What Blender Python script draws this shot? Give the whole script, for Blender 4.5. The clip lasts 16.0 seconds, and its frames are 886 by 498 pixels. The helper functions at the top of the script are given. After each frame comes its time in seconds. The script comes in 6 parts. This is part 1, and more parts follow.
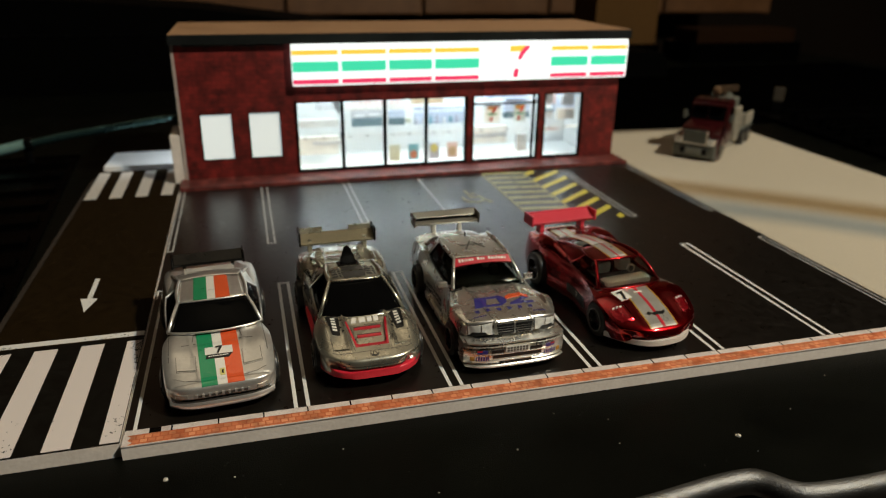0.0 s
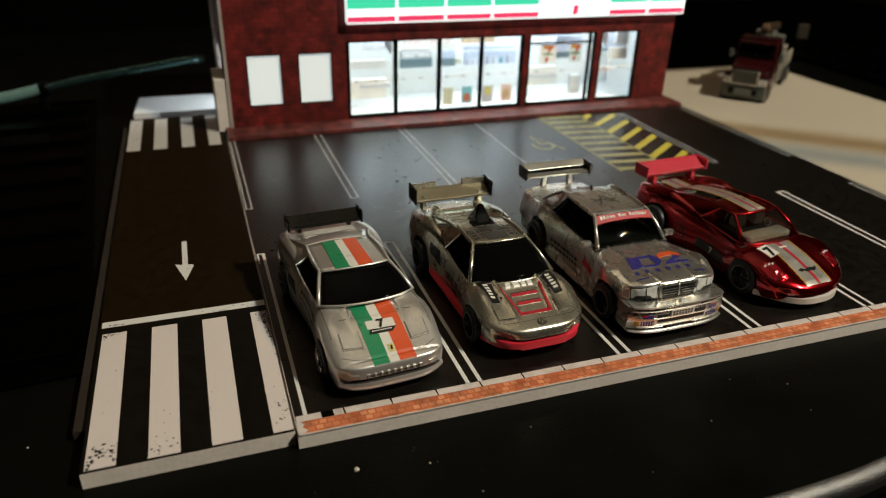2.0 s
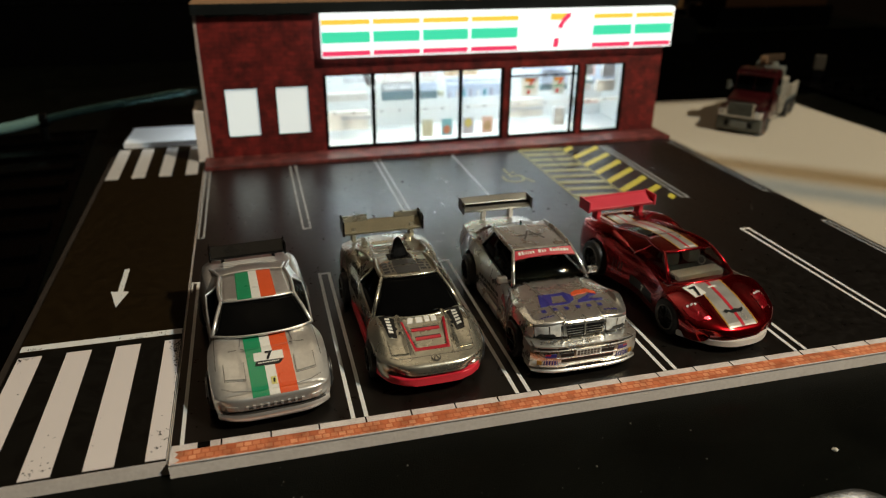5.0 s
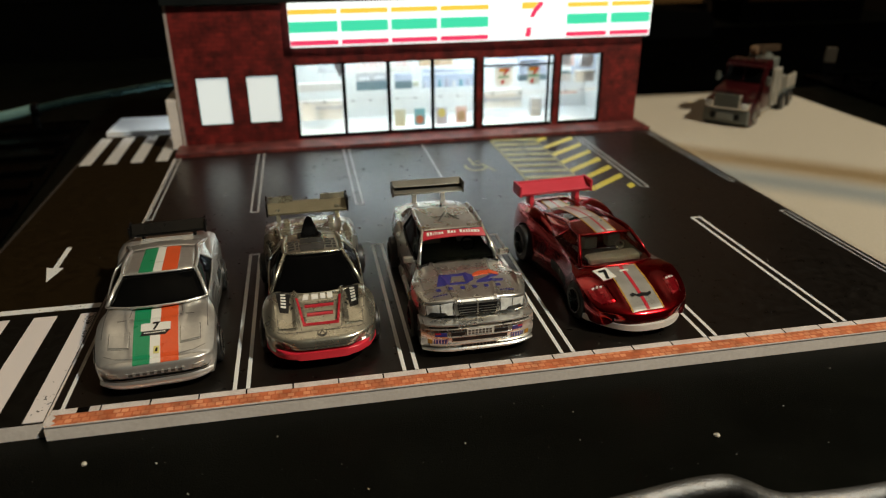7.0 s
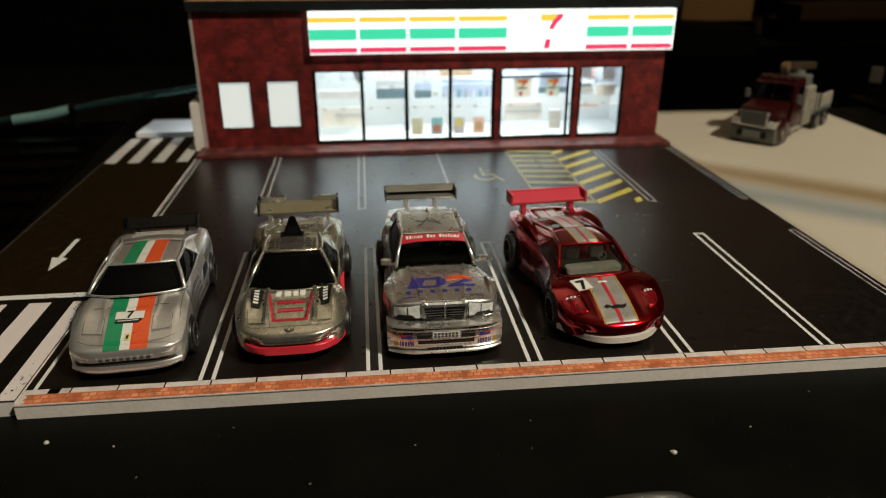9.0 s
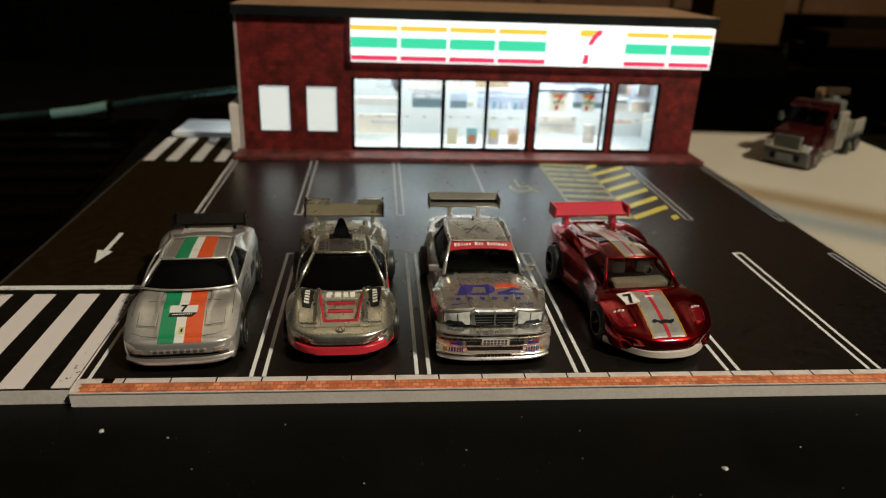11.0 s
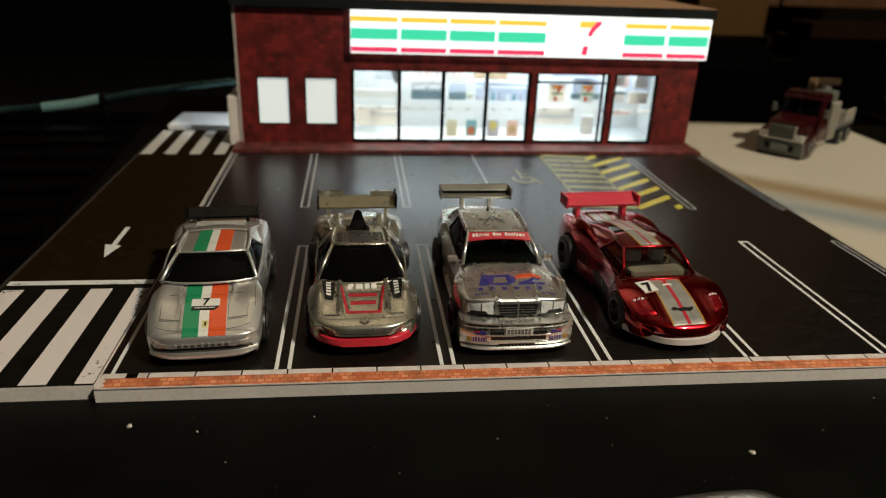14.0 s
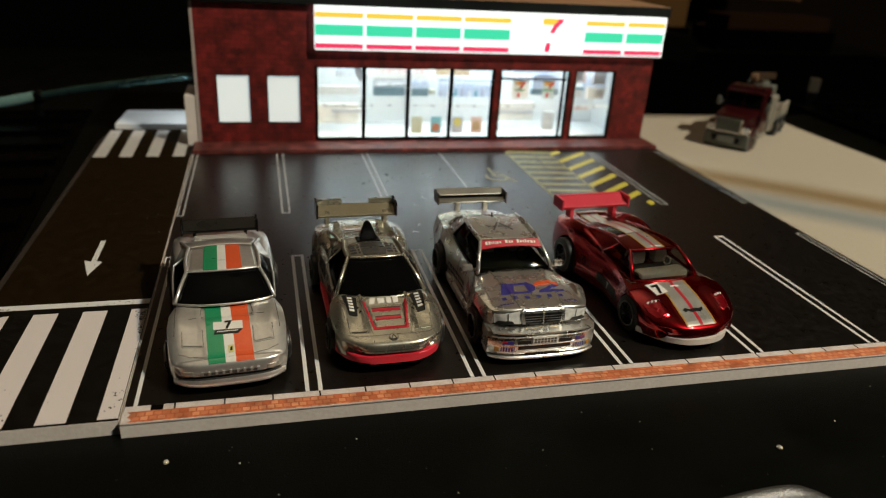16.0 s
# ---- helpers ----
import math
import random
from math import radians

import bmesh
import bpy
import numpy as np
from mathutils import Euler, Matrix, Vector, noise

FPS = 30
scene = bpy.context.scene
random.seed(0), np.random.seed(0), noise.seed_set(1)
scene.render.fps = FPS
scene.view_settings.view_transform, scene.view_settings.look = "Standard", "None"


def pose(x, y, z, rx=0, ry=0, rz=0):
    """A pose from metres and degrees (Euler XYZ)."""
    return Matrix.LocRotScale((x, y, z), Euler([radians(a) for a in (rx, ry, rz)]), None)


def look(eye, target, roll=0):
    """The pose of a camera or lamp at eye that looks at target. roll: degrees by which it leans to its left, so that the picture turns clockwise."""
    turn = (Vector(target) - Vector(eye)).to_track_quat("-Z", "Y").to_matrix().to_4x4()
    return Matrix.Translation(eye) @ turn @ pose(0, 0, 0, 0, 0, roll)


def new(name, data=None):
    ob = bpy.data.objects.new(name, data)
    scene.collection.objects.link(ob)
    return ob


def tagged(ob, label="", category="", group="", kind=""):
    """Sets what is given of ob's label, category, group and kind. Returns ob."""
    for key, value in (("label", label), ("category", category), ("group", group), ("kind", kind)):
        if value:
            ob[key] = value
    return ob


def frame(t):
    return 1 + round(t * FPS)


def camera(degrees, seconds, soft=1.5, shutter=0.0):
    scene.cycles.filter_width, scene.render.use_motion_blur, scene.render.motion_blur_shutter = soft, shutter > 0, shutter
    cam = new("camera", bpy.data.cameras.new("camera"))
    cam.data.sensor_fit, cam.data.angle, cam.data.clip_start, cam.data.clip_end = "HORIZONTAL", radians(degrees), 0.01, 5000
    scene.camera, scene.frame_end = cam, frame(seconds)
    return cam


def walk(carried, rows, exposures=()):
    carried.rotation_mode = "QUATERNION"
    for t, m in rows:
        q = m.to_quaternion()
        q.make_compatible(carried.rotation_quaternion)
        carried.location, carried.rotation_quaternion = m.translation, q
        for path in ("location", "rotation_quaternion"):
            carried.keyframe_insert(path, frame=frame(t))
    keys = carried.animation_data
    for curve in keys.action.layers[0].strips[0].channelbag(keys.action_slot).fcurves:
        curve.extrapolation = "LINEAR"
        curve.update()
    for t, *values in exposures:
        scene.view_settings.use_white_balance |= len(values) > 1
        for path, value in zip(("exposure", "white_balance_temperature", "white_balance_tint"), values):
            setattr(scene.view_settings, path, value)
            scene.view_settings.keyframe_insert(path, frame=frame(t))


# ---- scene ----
cam = camera(63.84, 16.0, soft=1.15)
# seconds, eye (m), yaw, pitch, roll (degrees)
PATH = [
    (0.0, 0.03631, -0.16123, 0.10871, -15.562, -22.012, 0.778),
    (0.5, 0.01927, -0.15049, 0.11315, -16.883, -23.515, 1.144),
    (1.0, 0.00009, -0.13859, 0.11025, -17.872, -25.766, 0.923),
    (1.5, -0.01045, -0.13006, 0.10750, -19.113, -26.500, 1.099),
    (2.0, -0.01189, -0.12887, 0.10700, -19.822, -26.887, 1.569),
    (2.5, -0.01239, -0.12951, 0.10656, -19.692, -26.912, 1.827),
    (3.0, -0.01220, -0.12911, 0.10636, -19.268, -26.422, 1.588),
    (3.5, -0.00686, -0.13095, 0.10730, -18.636, -26.275, 1.568),
    (4.0, 0.00821, -0.13583, 0.10878, -17.307, -25.700, 0.620),
    (4.2, 0.01195, -0.13680, 0.10944, -17.059, -25.333, 0.719),
    (6.3, 0.05252, -0.14799, 0.10650, -11.834, -24.539, -0.442),
    (6.5, 0.05642, -0.14989, 0.10457, -11.735, -24.466, -0.394),
    (7.0, 0.06501, -0.15139, 0.10367, -10.890, -24.621, -0.386),
    (7.5, 0.07331, -0.15305, 0.10352, -10.204, -24.355, -0.047),
    (8.0, 0.08263, -0.15493, 0.10313, -9.019, -23.864, 0.255),
    (8.5, 0.08606, -0.15581, 0.10184, -7.763, -23.856, -0.035),
    (9.0, 0.08592, -0.15631, 0.10122, -6.298, -23.462, 0.023),
    (11.5, 0.07275, -0.15753, 0.09982, -5.859, -22.511, 2.479),
    (12.0, 0.07383, -0.15817, 0.09887, -6.483, -22.708, 2.337),
    (12.5, 0.07361, -0.15841, 0.09855, -6.468, -22.654, 2.434),
    (13.0, 0.07253, -0.15778, 0.09939, -6.468, -22.581, 2.221),
    (13.5, 0.06967, -0.15776, 0.09948, -6.743, -22.734, 2.358),
    (14.0, 0.06266, -0.15640, 0.09948, -7.410, -23.028, 2.319),
    (14.5, 0.05514, -0.15477, 0.10026, -8.506, -23.184, 2.485),
    (15.0, 0.04773, -0.15310, 0.10095, -10.365, -23.349, 2.803),
    (15.5, 0.04008, -0.14956, 0.10274, -12.776, -23.642, 3.744),
    (16.0, 0.03435, -0.14745, 0.10448, -15.016, -23.959, 3.640),
]
walk(cam, [(t, pose(x, y, z, 0, 0, yaw) @ pose(0, 0, 0, 90 + pitch, 0, 0) @ pose(0, 0, 0, 0, 0, roll)) for t, x, y, z, yaw, pitch, roll in PATH])
cam.data.dof.use_dof, cam.data.dof.focus_distance, cam.data.dof.aperture_fstop = True, 0.19, 16.0

# ---- world and light ----
world = bpy.data.worlds.new("room_air")
world.use_nodes = True
world.node_tree.nodes["Background"].inputs[0].default_value = (1.0, 0.72, 0.45, 1)
world.node_tree.nodes["Background"].inputs[1].default_value = 0.0005
scene.world = world
scene.view_settings.exposure = 0.0


def area_lamp(name, eye, target, sx, sy, watts, colour):
    data = bpy.data.lights.new(name, "AREA")
    data.shape, data.size, data.size_y, data.energy, data.color = "RECTANGLE", sx, sy, watts, colour
    ob = new(name, data)
    ob.matrix_world = look(eye, target)
    return ob


COOL = (0.80, 0.93, 1.0)
BULB_A, BULB_B = Vector((0.66, -0.49, 0.90)), Vector((0.694, -0.451, 0.90))
# Unseen uplight added so the car bonnets have a bright ceiling to reflect
CEILING_FILL = Vector((0.10, 0.80, 1.05))
area_lamp("white_bulb", BULB_A, (0.15, 0.08, 0.0), 0.03, 0.03, 7.1, (0.875, 0.985, 0.985))
area_lamp("amber_bulb", BULB_B, (0.15, 0.08, 0.0), 0.03, 0.03, 5.5, (1.12, 0.79, 0.385))
area_lamp("added_ceiling_fill", CEILING_FILL, CEILING_FILL + Vector((0, 0.001, 0.5)), 0.10, 0.10, 5.2, (1.0, 0.875, 0.68))
# Unseen lamp added to brighten the white card through a gap in the wall
area_lamp("added_card_fill", (0.045, 0.258, 0.030), (-0.03, 0.272, 0.0), 0.03, 0.03, 0.07, COOL)
area_lamp("store_ceiling_light", (0.142, 0.232, 0.0425), (0.142, 0.232, 0.0), 0.16, 0.022, 0.078, COOL)

# ---- materials ----
MATS = {}


def nodes_of(name):
    m = bpy.data.materials.new(name)
    m.use_nodes = True
    return m, m.node_tree.nodes, m.node_tree.links, m.node_tree.nodes["Principled BSDF"]


def surface(name, a, b=None, rough=0.5, metal=0.0, grain=2000.0, stain=150.0, bump=0.0, coat=0.0, spec=0.5, spread=0.12, emit=None, power=0.0, alpha=1.0, glass=0.0, dust=None, ior=1.5):
    """A painted, printed or plastic surface: two colours mixed by a fine and a broad noise, with relief and uneven gloss."""
    if name in MATS:
        return MATS[name]
    m, n, l, p = nodes_of(name)
    b = b or tuple(c * 0.75 for c in a)
    co = n.new("ShaderNodeTexCoord")
    fine, broad = n.new("ShaderNodeTexNoise"), n.new("ShaderNodeTexNoise")
    fine.inputs["Scale"].default_value, fine.inputs["Detail"].default_value = grain, 4
    broad.inputs["Scale"].default_value, broad.inputs["Detail"].default_value = stain, 5
    add, ramp = n.new("ShaderNodeMath"), n.new("ShaderNodeValToRGB")
    add.operation = "ADD"
    half = n.new("ShaderNodeMath")
    half.operation, half.inputs[1].default_value = "MULTIPLY", 0.5
    for tex in (fine, broad):
        l.new(co.outputs["Object"], tex.inputs["Vector"])
    l.new(fine.outputs["Fac"], add.inputs[0])
    l.new(broad.outputs["Fac"], add.inputs[1])
    l.new(add.outputs[0], half.inputs[0])
    l.new(half.outputs[0], ramp.inputs[0])
    ramp.color_ramp.elements[0].position, ramp.color_ramp.elements[1].position = 0.36, 0.64
    ramp.color_ramp.elements[0].color, ramp.color_ramp.elements[1].color = (*b, 1), (*a, 1)
    if dust:
        speck = ramp.color_ramp.elements.new(0.685)
        speck.color = (*a, 1)
        speck = ramp.color_ramp.elements.new(0.70)
        speck.color = (*dust, 1)
    l.new(ramp.outputs[0], p.inputs["Base Color"])
    rr = n.new("ShaderNodeMapRange")
    rr.inputs["From Min"].default_value, rr.inputs["From Max"].default_value = 0.3, 0.7
    rr.inputs["To Min"].default_value, rr.inputs["To Max"].default_value = max(0.02, rough - spread), min(1.0, rough + spread)
    l.new(broad.outputs["Fac"], rr.inputs[0])
    l.new(rr.outputs[0], p.inputs["Roughness"])
    p.inputs["Metallic"].default_value, p.inputs["Coat Weight"].default_value = metal, coat
    p.inputs["Coat Roughness"].default_value = 0.06
    p.inputs["Specular IOR Level"].default_value = spec
    p.inputs["Transmission Weight"].default_value = glass
    p.inputs["IOR"].default_value = ior
    if bump:
        bm_ = n.new("ShaderNodeBump")
        bm_.inputs["Strength"].default_value, bm_.inputs["Distance"].default_value = bump, 0.0003
        l.new(fine.outputs["Fac"], bm_.inputs["Height"])
        l.new(bm_.outputs[0], p.inputs["Normal"])
    if emit:
        p.inputs["Emission Color"].default_value = (*emit, 1)
        p.inputs["Emission Strength"].default_value = power
    MATS[name] = m
    return m


def brick_print(name, a, b, mortar, scale, rough, rows=0.25, wide=0.5, blotch=(0.35, 0.7), spec=0.4):
    """Printed brickwork: courses with uneven bricks and dark blotches."""
    m, n, l, p = nodes_of(name)
    co, mp = n.new("ShaderNodeTexCoord"), n.new("ShaderNodeMapping")
    mp.inputs["Rotation"].default_value = (radians(90), 0, 0) if name.startswith("wall") else (0, 0, 0)
    br, no = n.new("ShaderNodeTexBrick"), n.new("ShaderNodeTexNoise")
    br.inputs["Color1"].default_value, br.inputs["Color2"].default_value, br.inputs["Mortar"].default_value = (*a, 1), (*b, 1), (*mortar, 1)
    br.inputs["Scale"].default_value, br.inputs["Mortar Size"].default_value = scale, 0.025
    br.inputs["Brick Width"].default_value, br.inputs["Row Height"].default_value, br.inputs["Bias"].default_value = wide, rows, 0.0
    no.inputs["Scale"].default_value, no.inputs["Detail"].default_value = 220, 6
    mix, ramp = n.new("ShaderNodeMix"), n.new("ShaderNodeMapRange")
    mix.data_type, mix.blend_type = "RGBA", "MULTIPLY"
    l.new(co.outputs["Object"], mp.inputs[0])
    l.new(mp.outputs[0], br.inputs["Vector"])
    l.new(co.outputs["Object"], no.inputs["Vector"])
    l.new(no.outputs["Fac"], ramp.inputs[0])
    ramp.inputs["From Min"].default_value, ramp.inputs["From Max"].default_value = blotch
    ramp.inputs["To Min"].default_value, ramp.inputs["To Max"].default_value = 0.35, 1.1
    grey = n.new("ShaderNodeCombineColor")
    for i in range(3):
        l.new(ramp.outputs[0], grey.inputs[i])
    mix.inputs["Factor"].default_value = 1.0
    l.new(br.outputs["Color"], mix.inputs["A"])
    l.new(grey.outputs[0], mix.inputs["B"])
    l.new(mix.outputs["Result"], p.inputs["Base Color"])
    p.inputs["Roughness"].default_value, p.inputs["Specular IOR Level"].default_value = rough, spec
    MATS[name] = m
    return m


def speckled(name, base, spot, scale, edge, rough):
    """A printed stripe with worn flecks that let the dark sheet through."""
    m, n, l, p = nodes_of(name)
    co = n.new("ShaderNodeTexCoord")
    fleck, patch = n.new("ShaderNodeTexNoise"), n.new("ShaderNodeTexNoise")
    fleck.inputs["Scale"].default_value, fleck.inputs["Detail"].default_value = scale, 6
    patch.inputs["Scale"].default_value = scale * 0.17
    l.new(co.outputs["Object"], fleck.inputs["Vector"])
    l.new(co.outputs["Object"], patch.inputs["Vector"])
    mul, ramp = n.new("ShaderNodeMath"), n.new("ShaderNodeValToRGB")
    mul.operation = "MULTIPLY"
    l.new(fleck.outputs["Fac"], mul.inputs[0])
    l.new(patch.outputs["Fac"], mul.inputs[1])
    l.new(mul.outputs[0], ramp.inputs[0])
    ramp.color_ramp.elements[0].position, ramp.color_ramp.elements[1].position = edge, edge + 0.02
    ramp.color_ramp.elements[0].color, ramp.color_ramp.elements[1].color = (*base, 1), (*spot, 1)
    l.new(ramp.outputs[0], p.inputs["Base Color"])
    p.inputs["Roughness"].default_value = rough
    MATS[name] = m
    return m


ASPHALT = surface("lot_print", (0.0066, 0.0050, 0.0036), (0.0034, 0.0026, 0.0019), 0.32, grain=2500, stain=420, bump=0.05, spread=0.05, dust=(0.2, 0.19, 0.17), spec=0.8)
ROAD = surface("road_print", (0.0150, 0.0087, 0.0028), (0.0082, 0.0047, 0.0015), 0.6, grain=3000, stain=300, bump=0.05, spread=0.08, spec=0.04, dust=(0.12, 0.10, 0.08))
# Dimmer, more flecked copy of LINE: weaker light far off put into the colour
FAR_LINE_DIM = speckled("far_line_dimmed", (0.42, 0.42, 0.41), (0.03, 0.03, 0.03), 1900, 0.36, 0.4)
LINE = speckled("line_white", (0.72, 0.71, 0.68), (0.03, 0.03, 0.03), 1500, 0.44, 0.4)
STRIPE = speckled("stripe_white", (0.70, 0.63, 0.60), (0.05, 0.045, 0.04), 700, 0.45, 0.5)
YELLOW = speckled("line_yellow", (0.55, 0.47, 0.06), (0.05, 0.05, 0.03), 900, 0.43, 0.4)
FADED = speckled("line_faded_yellow", (0.35, 0.33, 0.14), (0.05, 0.05, 0.04), 1200, 0.33, 0.4)
FOAM = surface("foam_board", (0.80, 0.73, 0.67), (0.70, 0.63, 0.57), 0.85, grain=900, stain=120, bump=0.25)
PAPER = surface("paper", (0.475, 0.42, 0.33), (0.43, 0.38, 0.295), 0.8, grain=1500, stain=8, bump=0.05)
CARD = surface("white_card", (0.8, 0.8, 0.8), (0.7, 0.7, 0.7), 0.7, grain=1500, stain=30, bump=0.03)
KERB_BRICK = brick_print("kerb_brick", (0.50, 0.125, 0.045), (0.70, 0.30, 0.15), (0.46, 0.11, 0.04), 150, 0.6, rows=0.24, wide=0.28, blotch=(0.2, 0.55))
WALL_BRICK = brick_print("wall_brick", (0.22, 0.018, 0.014), (0.15, 0.012, 0.010), (0.14, 0.012, 0.010), 110, 0.55, blotch=(0.32, 0.66))
SLAB = brick_print("slab_brick", (0.24, 0.055, 0.045), (0.17, 0.035, 0.03), (0.10, 0.03, 0.025), 120, 0.45)
KERB_WHITE = surface("kerb_white", (0.72, 0.66, 0.62), (0.5, 0.43, 0.4), 0.5, grain=2500, stain=300)
TABLE = surface("black_plastic", (0.0031, 0.0034, 0.0024), (0.0017, 0.0019, 0.0013), 0.38, grain=2600, stain=60, bump=0.45, spread=0.08, spec=0.06, dust=(0.1, 0.095, 0.08))
LIP = surface("black_plastic_lip", (0.0045, 0.004, 0.0033), (0.0025, 0.0025, 0.002), 0.40, grain=2600, stain=60, bump=0.5, spread=0.06, spec=0.6, ior=1.95)
BLACK = surface("black_trim", (0.003, 0.003, 0.003), (0.0015, 0.0015, 0.0015), 0.22, grain=1500, stain=200, ior=1.28)
RUBBER = surface("tyre_rubber", (0.010, 0.010, 0.010), (0.006, 0.006, 0.006), 0.45, grain=1500, stain=300)
ROOF_TOP = surface("roof_card", (0.35, 0.20, 0.10), (0.26, 0.14, 0.07), 0.7, grain=600, stain=40)
FASCIA = surface("fascia", (0.010, 0.013, 0.013), (0.006, 0.007, 0.007), 0.5, spec=0.2, grain=800, stain=50)
WHITE_IN = surface("store_white", (0.82, 0.83, 0.82), (0.76, 0.77, 0.76), 0.6, grain=500, stain=60)
GLOW = surface("sign_white", (0.8, 0.8, 0.8), (0.78, 0.78, 0.78), 0.4, emit=(0.90, 1.0, 0.985), power=0.98)
SIGN_GREEN = surface("sign_green", (0.02, 0.40, 0.22), (0.02, 0.38, 0.2), 0.4, emit=(0.06, 0.70, 0.41), power=0.85)
SIGN_ORANGE = surface("sign_orange", (0.75, 0.38, 0.03), (0.7, 0.35, 0.03), 0.4, emit=(0.95, 0.57, 0.07), power=0.88)
SIGN_RED = surface("sign_red", (0.6, 0.02, 0.05), (0.55, 0.02, 0.05), 0.4, emit=(0.78, 0.05, 0.15), power=0.82)
PANE_GLOW = surface("blank_window_white", (0.8, 0.83, 0.82), (0.78, 0.8, 0.8), 0.5, emit=(0.84, 0.95, 0.93), power=0.46)
GLASS = surface("clear_glass", (0.95, 0.98, 0.97), (0.93, 0.96, 0.95), 0.03, glass=1.0, spread=0.01)
SILVER = surface("chrome", (0.75, 0.74, 0.72), (0.6, 0.59, 0.57), 0.18, metal=1.0)


# ---- mesh helpers; all measures below are in centimetres ----
def thing(name, x, y, z, rz=0.0, label="", category="", group="", kind=""):
    ob = new(name)
    ob.empty_display_size = 0.01
    ob.matrix_world = pose(x * 0.01, y * 0.01, z * 0.01, 0, 0, rz)
    return tagged(ob, label, category, group, kind)


def part(name, bm, material, parent=None, label="", smooth=False, kind=""):
    bmesh.ops.recalc_face_normals(bm, faces=bm.faces)
    bmesh.ops.scale(bm, vec=(0.01, 0.01, 0.01), verts=bm.verts)
    me = bpy.data.meshes.new(name)
    bm.to_mesh(me)
    bm.free()
    me.materials.append(material)
    if smooth == "edges":
        me.polygons.foreach_set("use_smooth", [True] * len(me.polygons))
        me.set_sharp_from_angle(angle=radians(38))
    elif smooth:
        me.polygons.foreach_set("use_smooth", [True] * len(me.polygons))
    ob = new(name, me)
    ob.parent = parent
    return tagged(ob, label, kind=kind)


def add_box(bm, x0, x1, y0, y1, z0, z1, bevel=0.0, m=None):
    got = bmesh.ops.create_cube(bm, size=1.0)["verts"]
    bmesh.ops.transform(bm, matrix=Matrix.Translation(((x0 + x1) / 2, (y0 + y1) / 2, (z0 + z1) / 2)) @ Matrix.Diagonal((x1 - x0, y1 - y0, z1 - z0, 1)), verts=got)
    if bevel:
        edges = list({e for v in got for e in v.link_edges})
        out = bmesh.ops.bevel(bm, geom=edges, offset=bevel, segments=2, affect="EDGES", profile=0.6)
        got = list({v for f in out["faces"] for v in f.verts} | {v for v in got if v.is_valid})
    if m is not None:
        bmesh.ops.transform(bm, matrix=m, verts=[v for v in got if v.is_valid])
    return bm


def box(*a, **k):
    return add_box(bmesh.new(), *a, **k)


def add_cyl(bm, p, q, r0, r1=None, seg=20, bevel=0.0):
    """A round bar from p to q."""
    p, q = Vector(p), Vector(q)
    got = bmesh.ops.create_cone(bm, cap_ends=True, segments=seg, radius1=r0, radius2=r0 if r1 is None else r1, depth=(q - p).length)["verts"]
    if bevel:
        rims = [e for e in {e for v in got for e in v.link_edges} if any(len(f.verts) > 4 for f in e.link_faces)]
        out = bmesh.ops.bevel(bm, geom=rims, offset=bevel, segments=2, affect="EDGES", profile=0.5)
        got = list({v for f in out["faces"] for v in f.verts} | {v for v in got if v.is_valid})
    turn = (q - p).to_track_quat("Z", "Y").to_matrix().to_4x4()
    bmesh.ops.transform(bm, matrix=Matrix.Translation((p + q) / 2) @ turn, verts=got)
    return bm


def cyl(*a, **k):
    return add_cyl(bmesh.new(), *a, **k)


def add_tube(bm, pts, r, seg=8):
    """A round bar along a bent line."""
    rings, pts = [], [Vector(p) for p in pts]
    for i, p in enumerate(pts):
        d = (pts[min(i + 1, len(pts) - 1)] - pts[max(i - 1, 0)]).normalized()
        q = d.to_track_quat("Z", "Y")
        rings.append([bm.verts.new(p + q @ Vector((r * math.cos(a), r * math.sin(a), 0))) for a in (2 * math.pi * k / seg for k in range(seg))])
    for a, b in zip(rings, rings[1:]):
        for k in range(seg):
            bm.faces.new((a[k], a[(k + 1) % seg], b[(k + 1) % seg], b[k]))
    bm.faces.new(rings[0][::-1])
    bm.faces.new(rings[-1])
    return bm


def add_slab(bm, outline, z0, z1):
    """An outline of (x, y) made into a slab."""
    lo, hi = [bm.verts.new((x, y, z0)) for x, y in outline], [bm.verts.new((x, y, z1)) for x, y in outline]
    bm.faces.new(lo[::-1])
    bm.faces.new(hi)
    for i in range(len(lo)):
        j = (i + 1) % len(lo)
        bm.faces.new((lo[i], lo[j], hi[j], hi[i]))
    return bm


def slab(outline, z0, z1):
    return add_slab(bmesh.new(), outline, z0, z1)


def holed_wall(x0, x1, z0, z1, holes, y0, y1):
    """An upright wall from y0 to y1 with holes (x0, x1, z0, z1) that go through it."""
    xs = sorted({x0, x1, *(h[0] for h in holes), *(h[1] for h in holes)})
    zs = sorted({z0, z1, *(h[2] for h in holes), *(h[3] for h in holes)})
    bm, made = bmesh.new(), {}

    def at(x, z):
        if (x, z) not in made:
            made[x, z] = bm.verts.new((x, y0, z))
        return made[x, z]

    faces = []
    for a, b in zip(xs, xs[1:]):
        for c, d in zip(zs, zs[1:]):
            if not any(h[0] <= a and b <= h[1] and h[2] <= c and d <= h[3] for h in holes):
                faces.append(bm.faces.new((at(a, c), at(b, c), at(b, d), at(a, d))))
    out = bmesh.ops.extrude_face_region(bm, geom=faces, use_keep_orig=True)
    bmesh.ops.translate(bm, vec=(0, y1 - y0, 0), verts=[v for v in out["geom"] if isinstance(v, bmesh.types.BMVert)])
    return bm

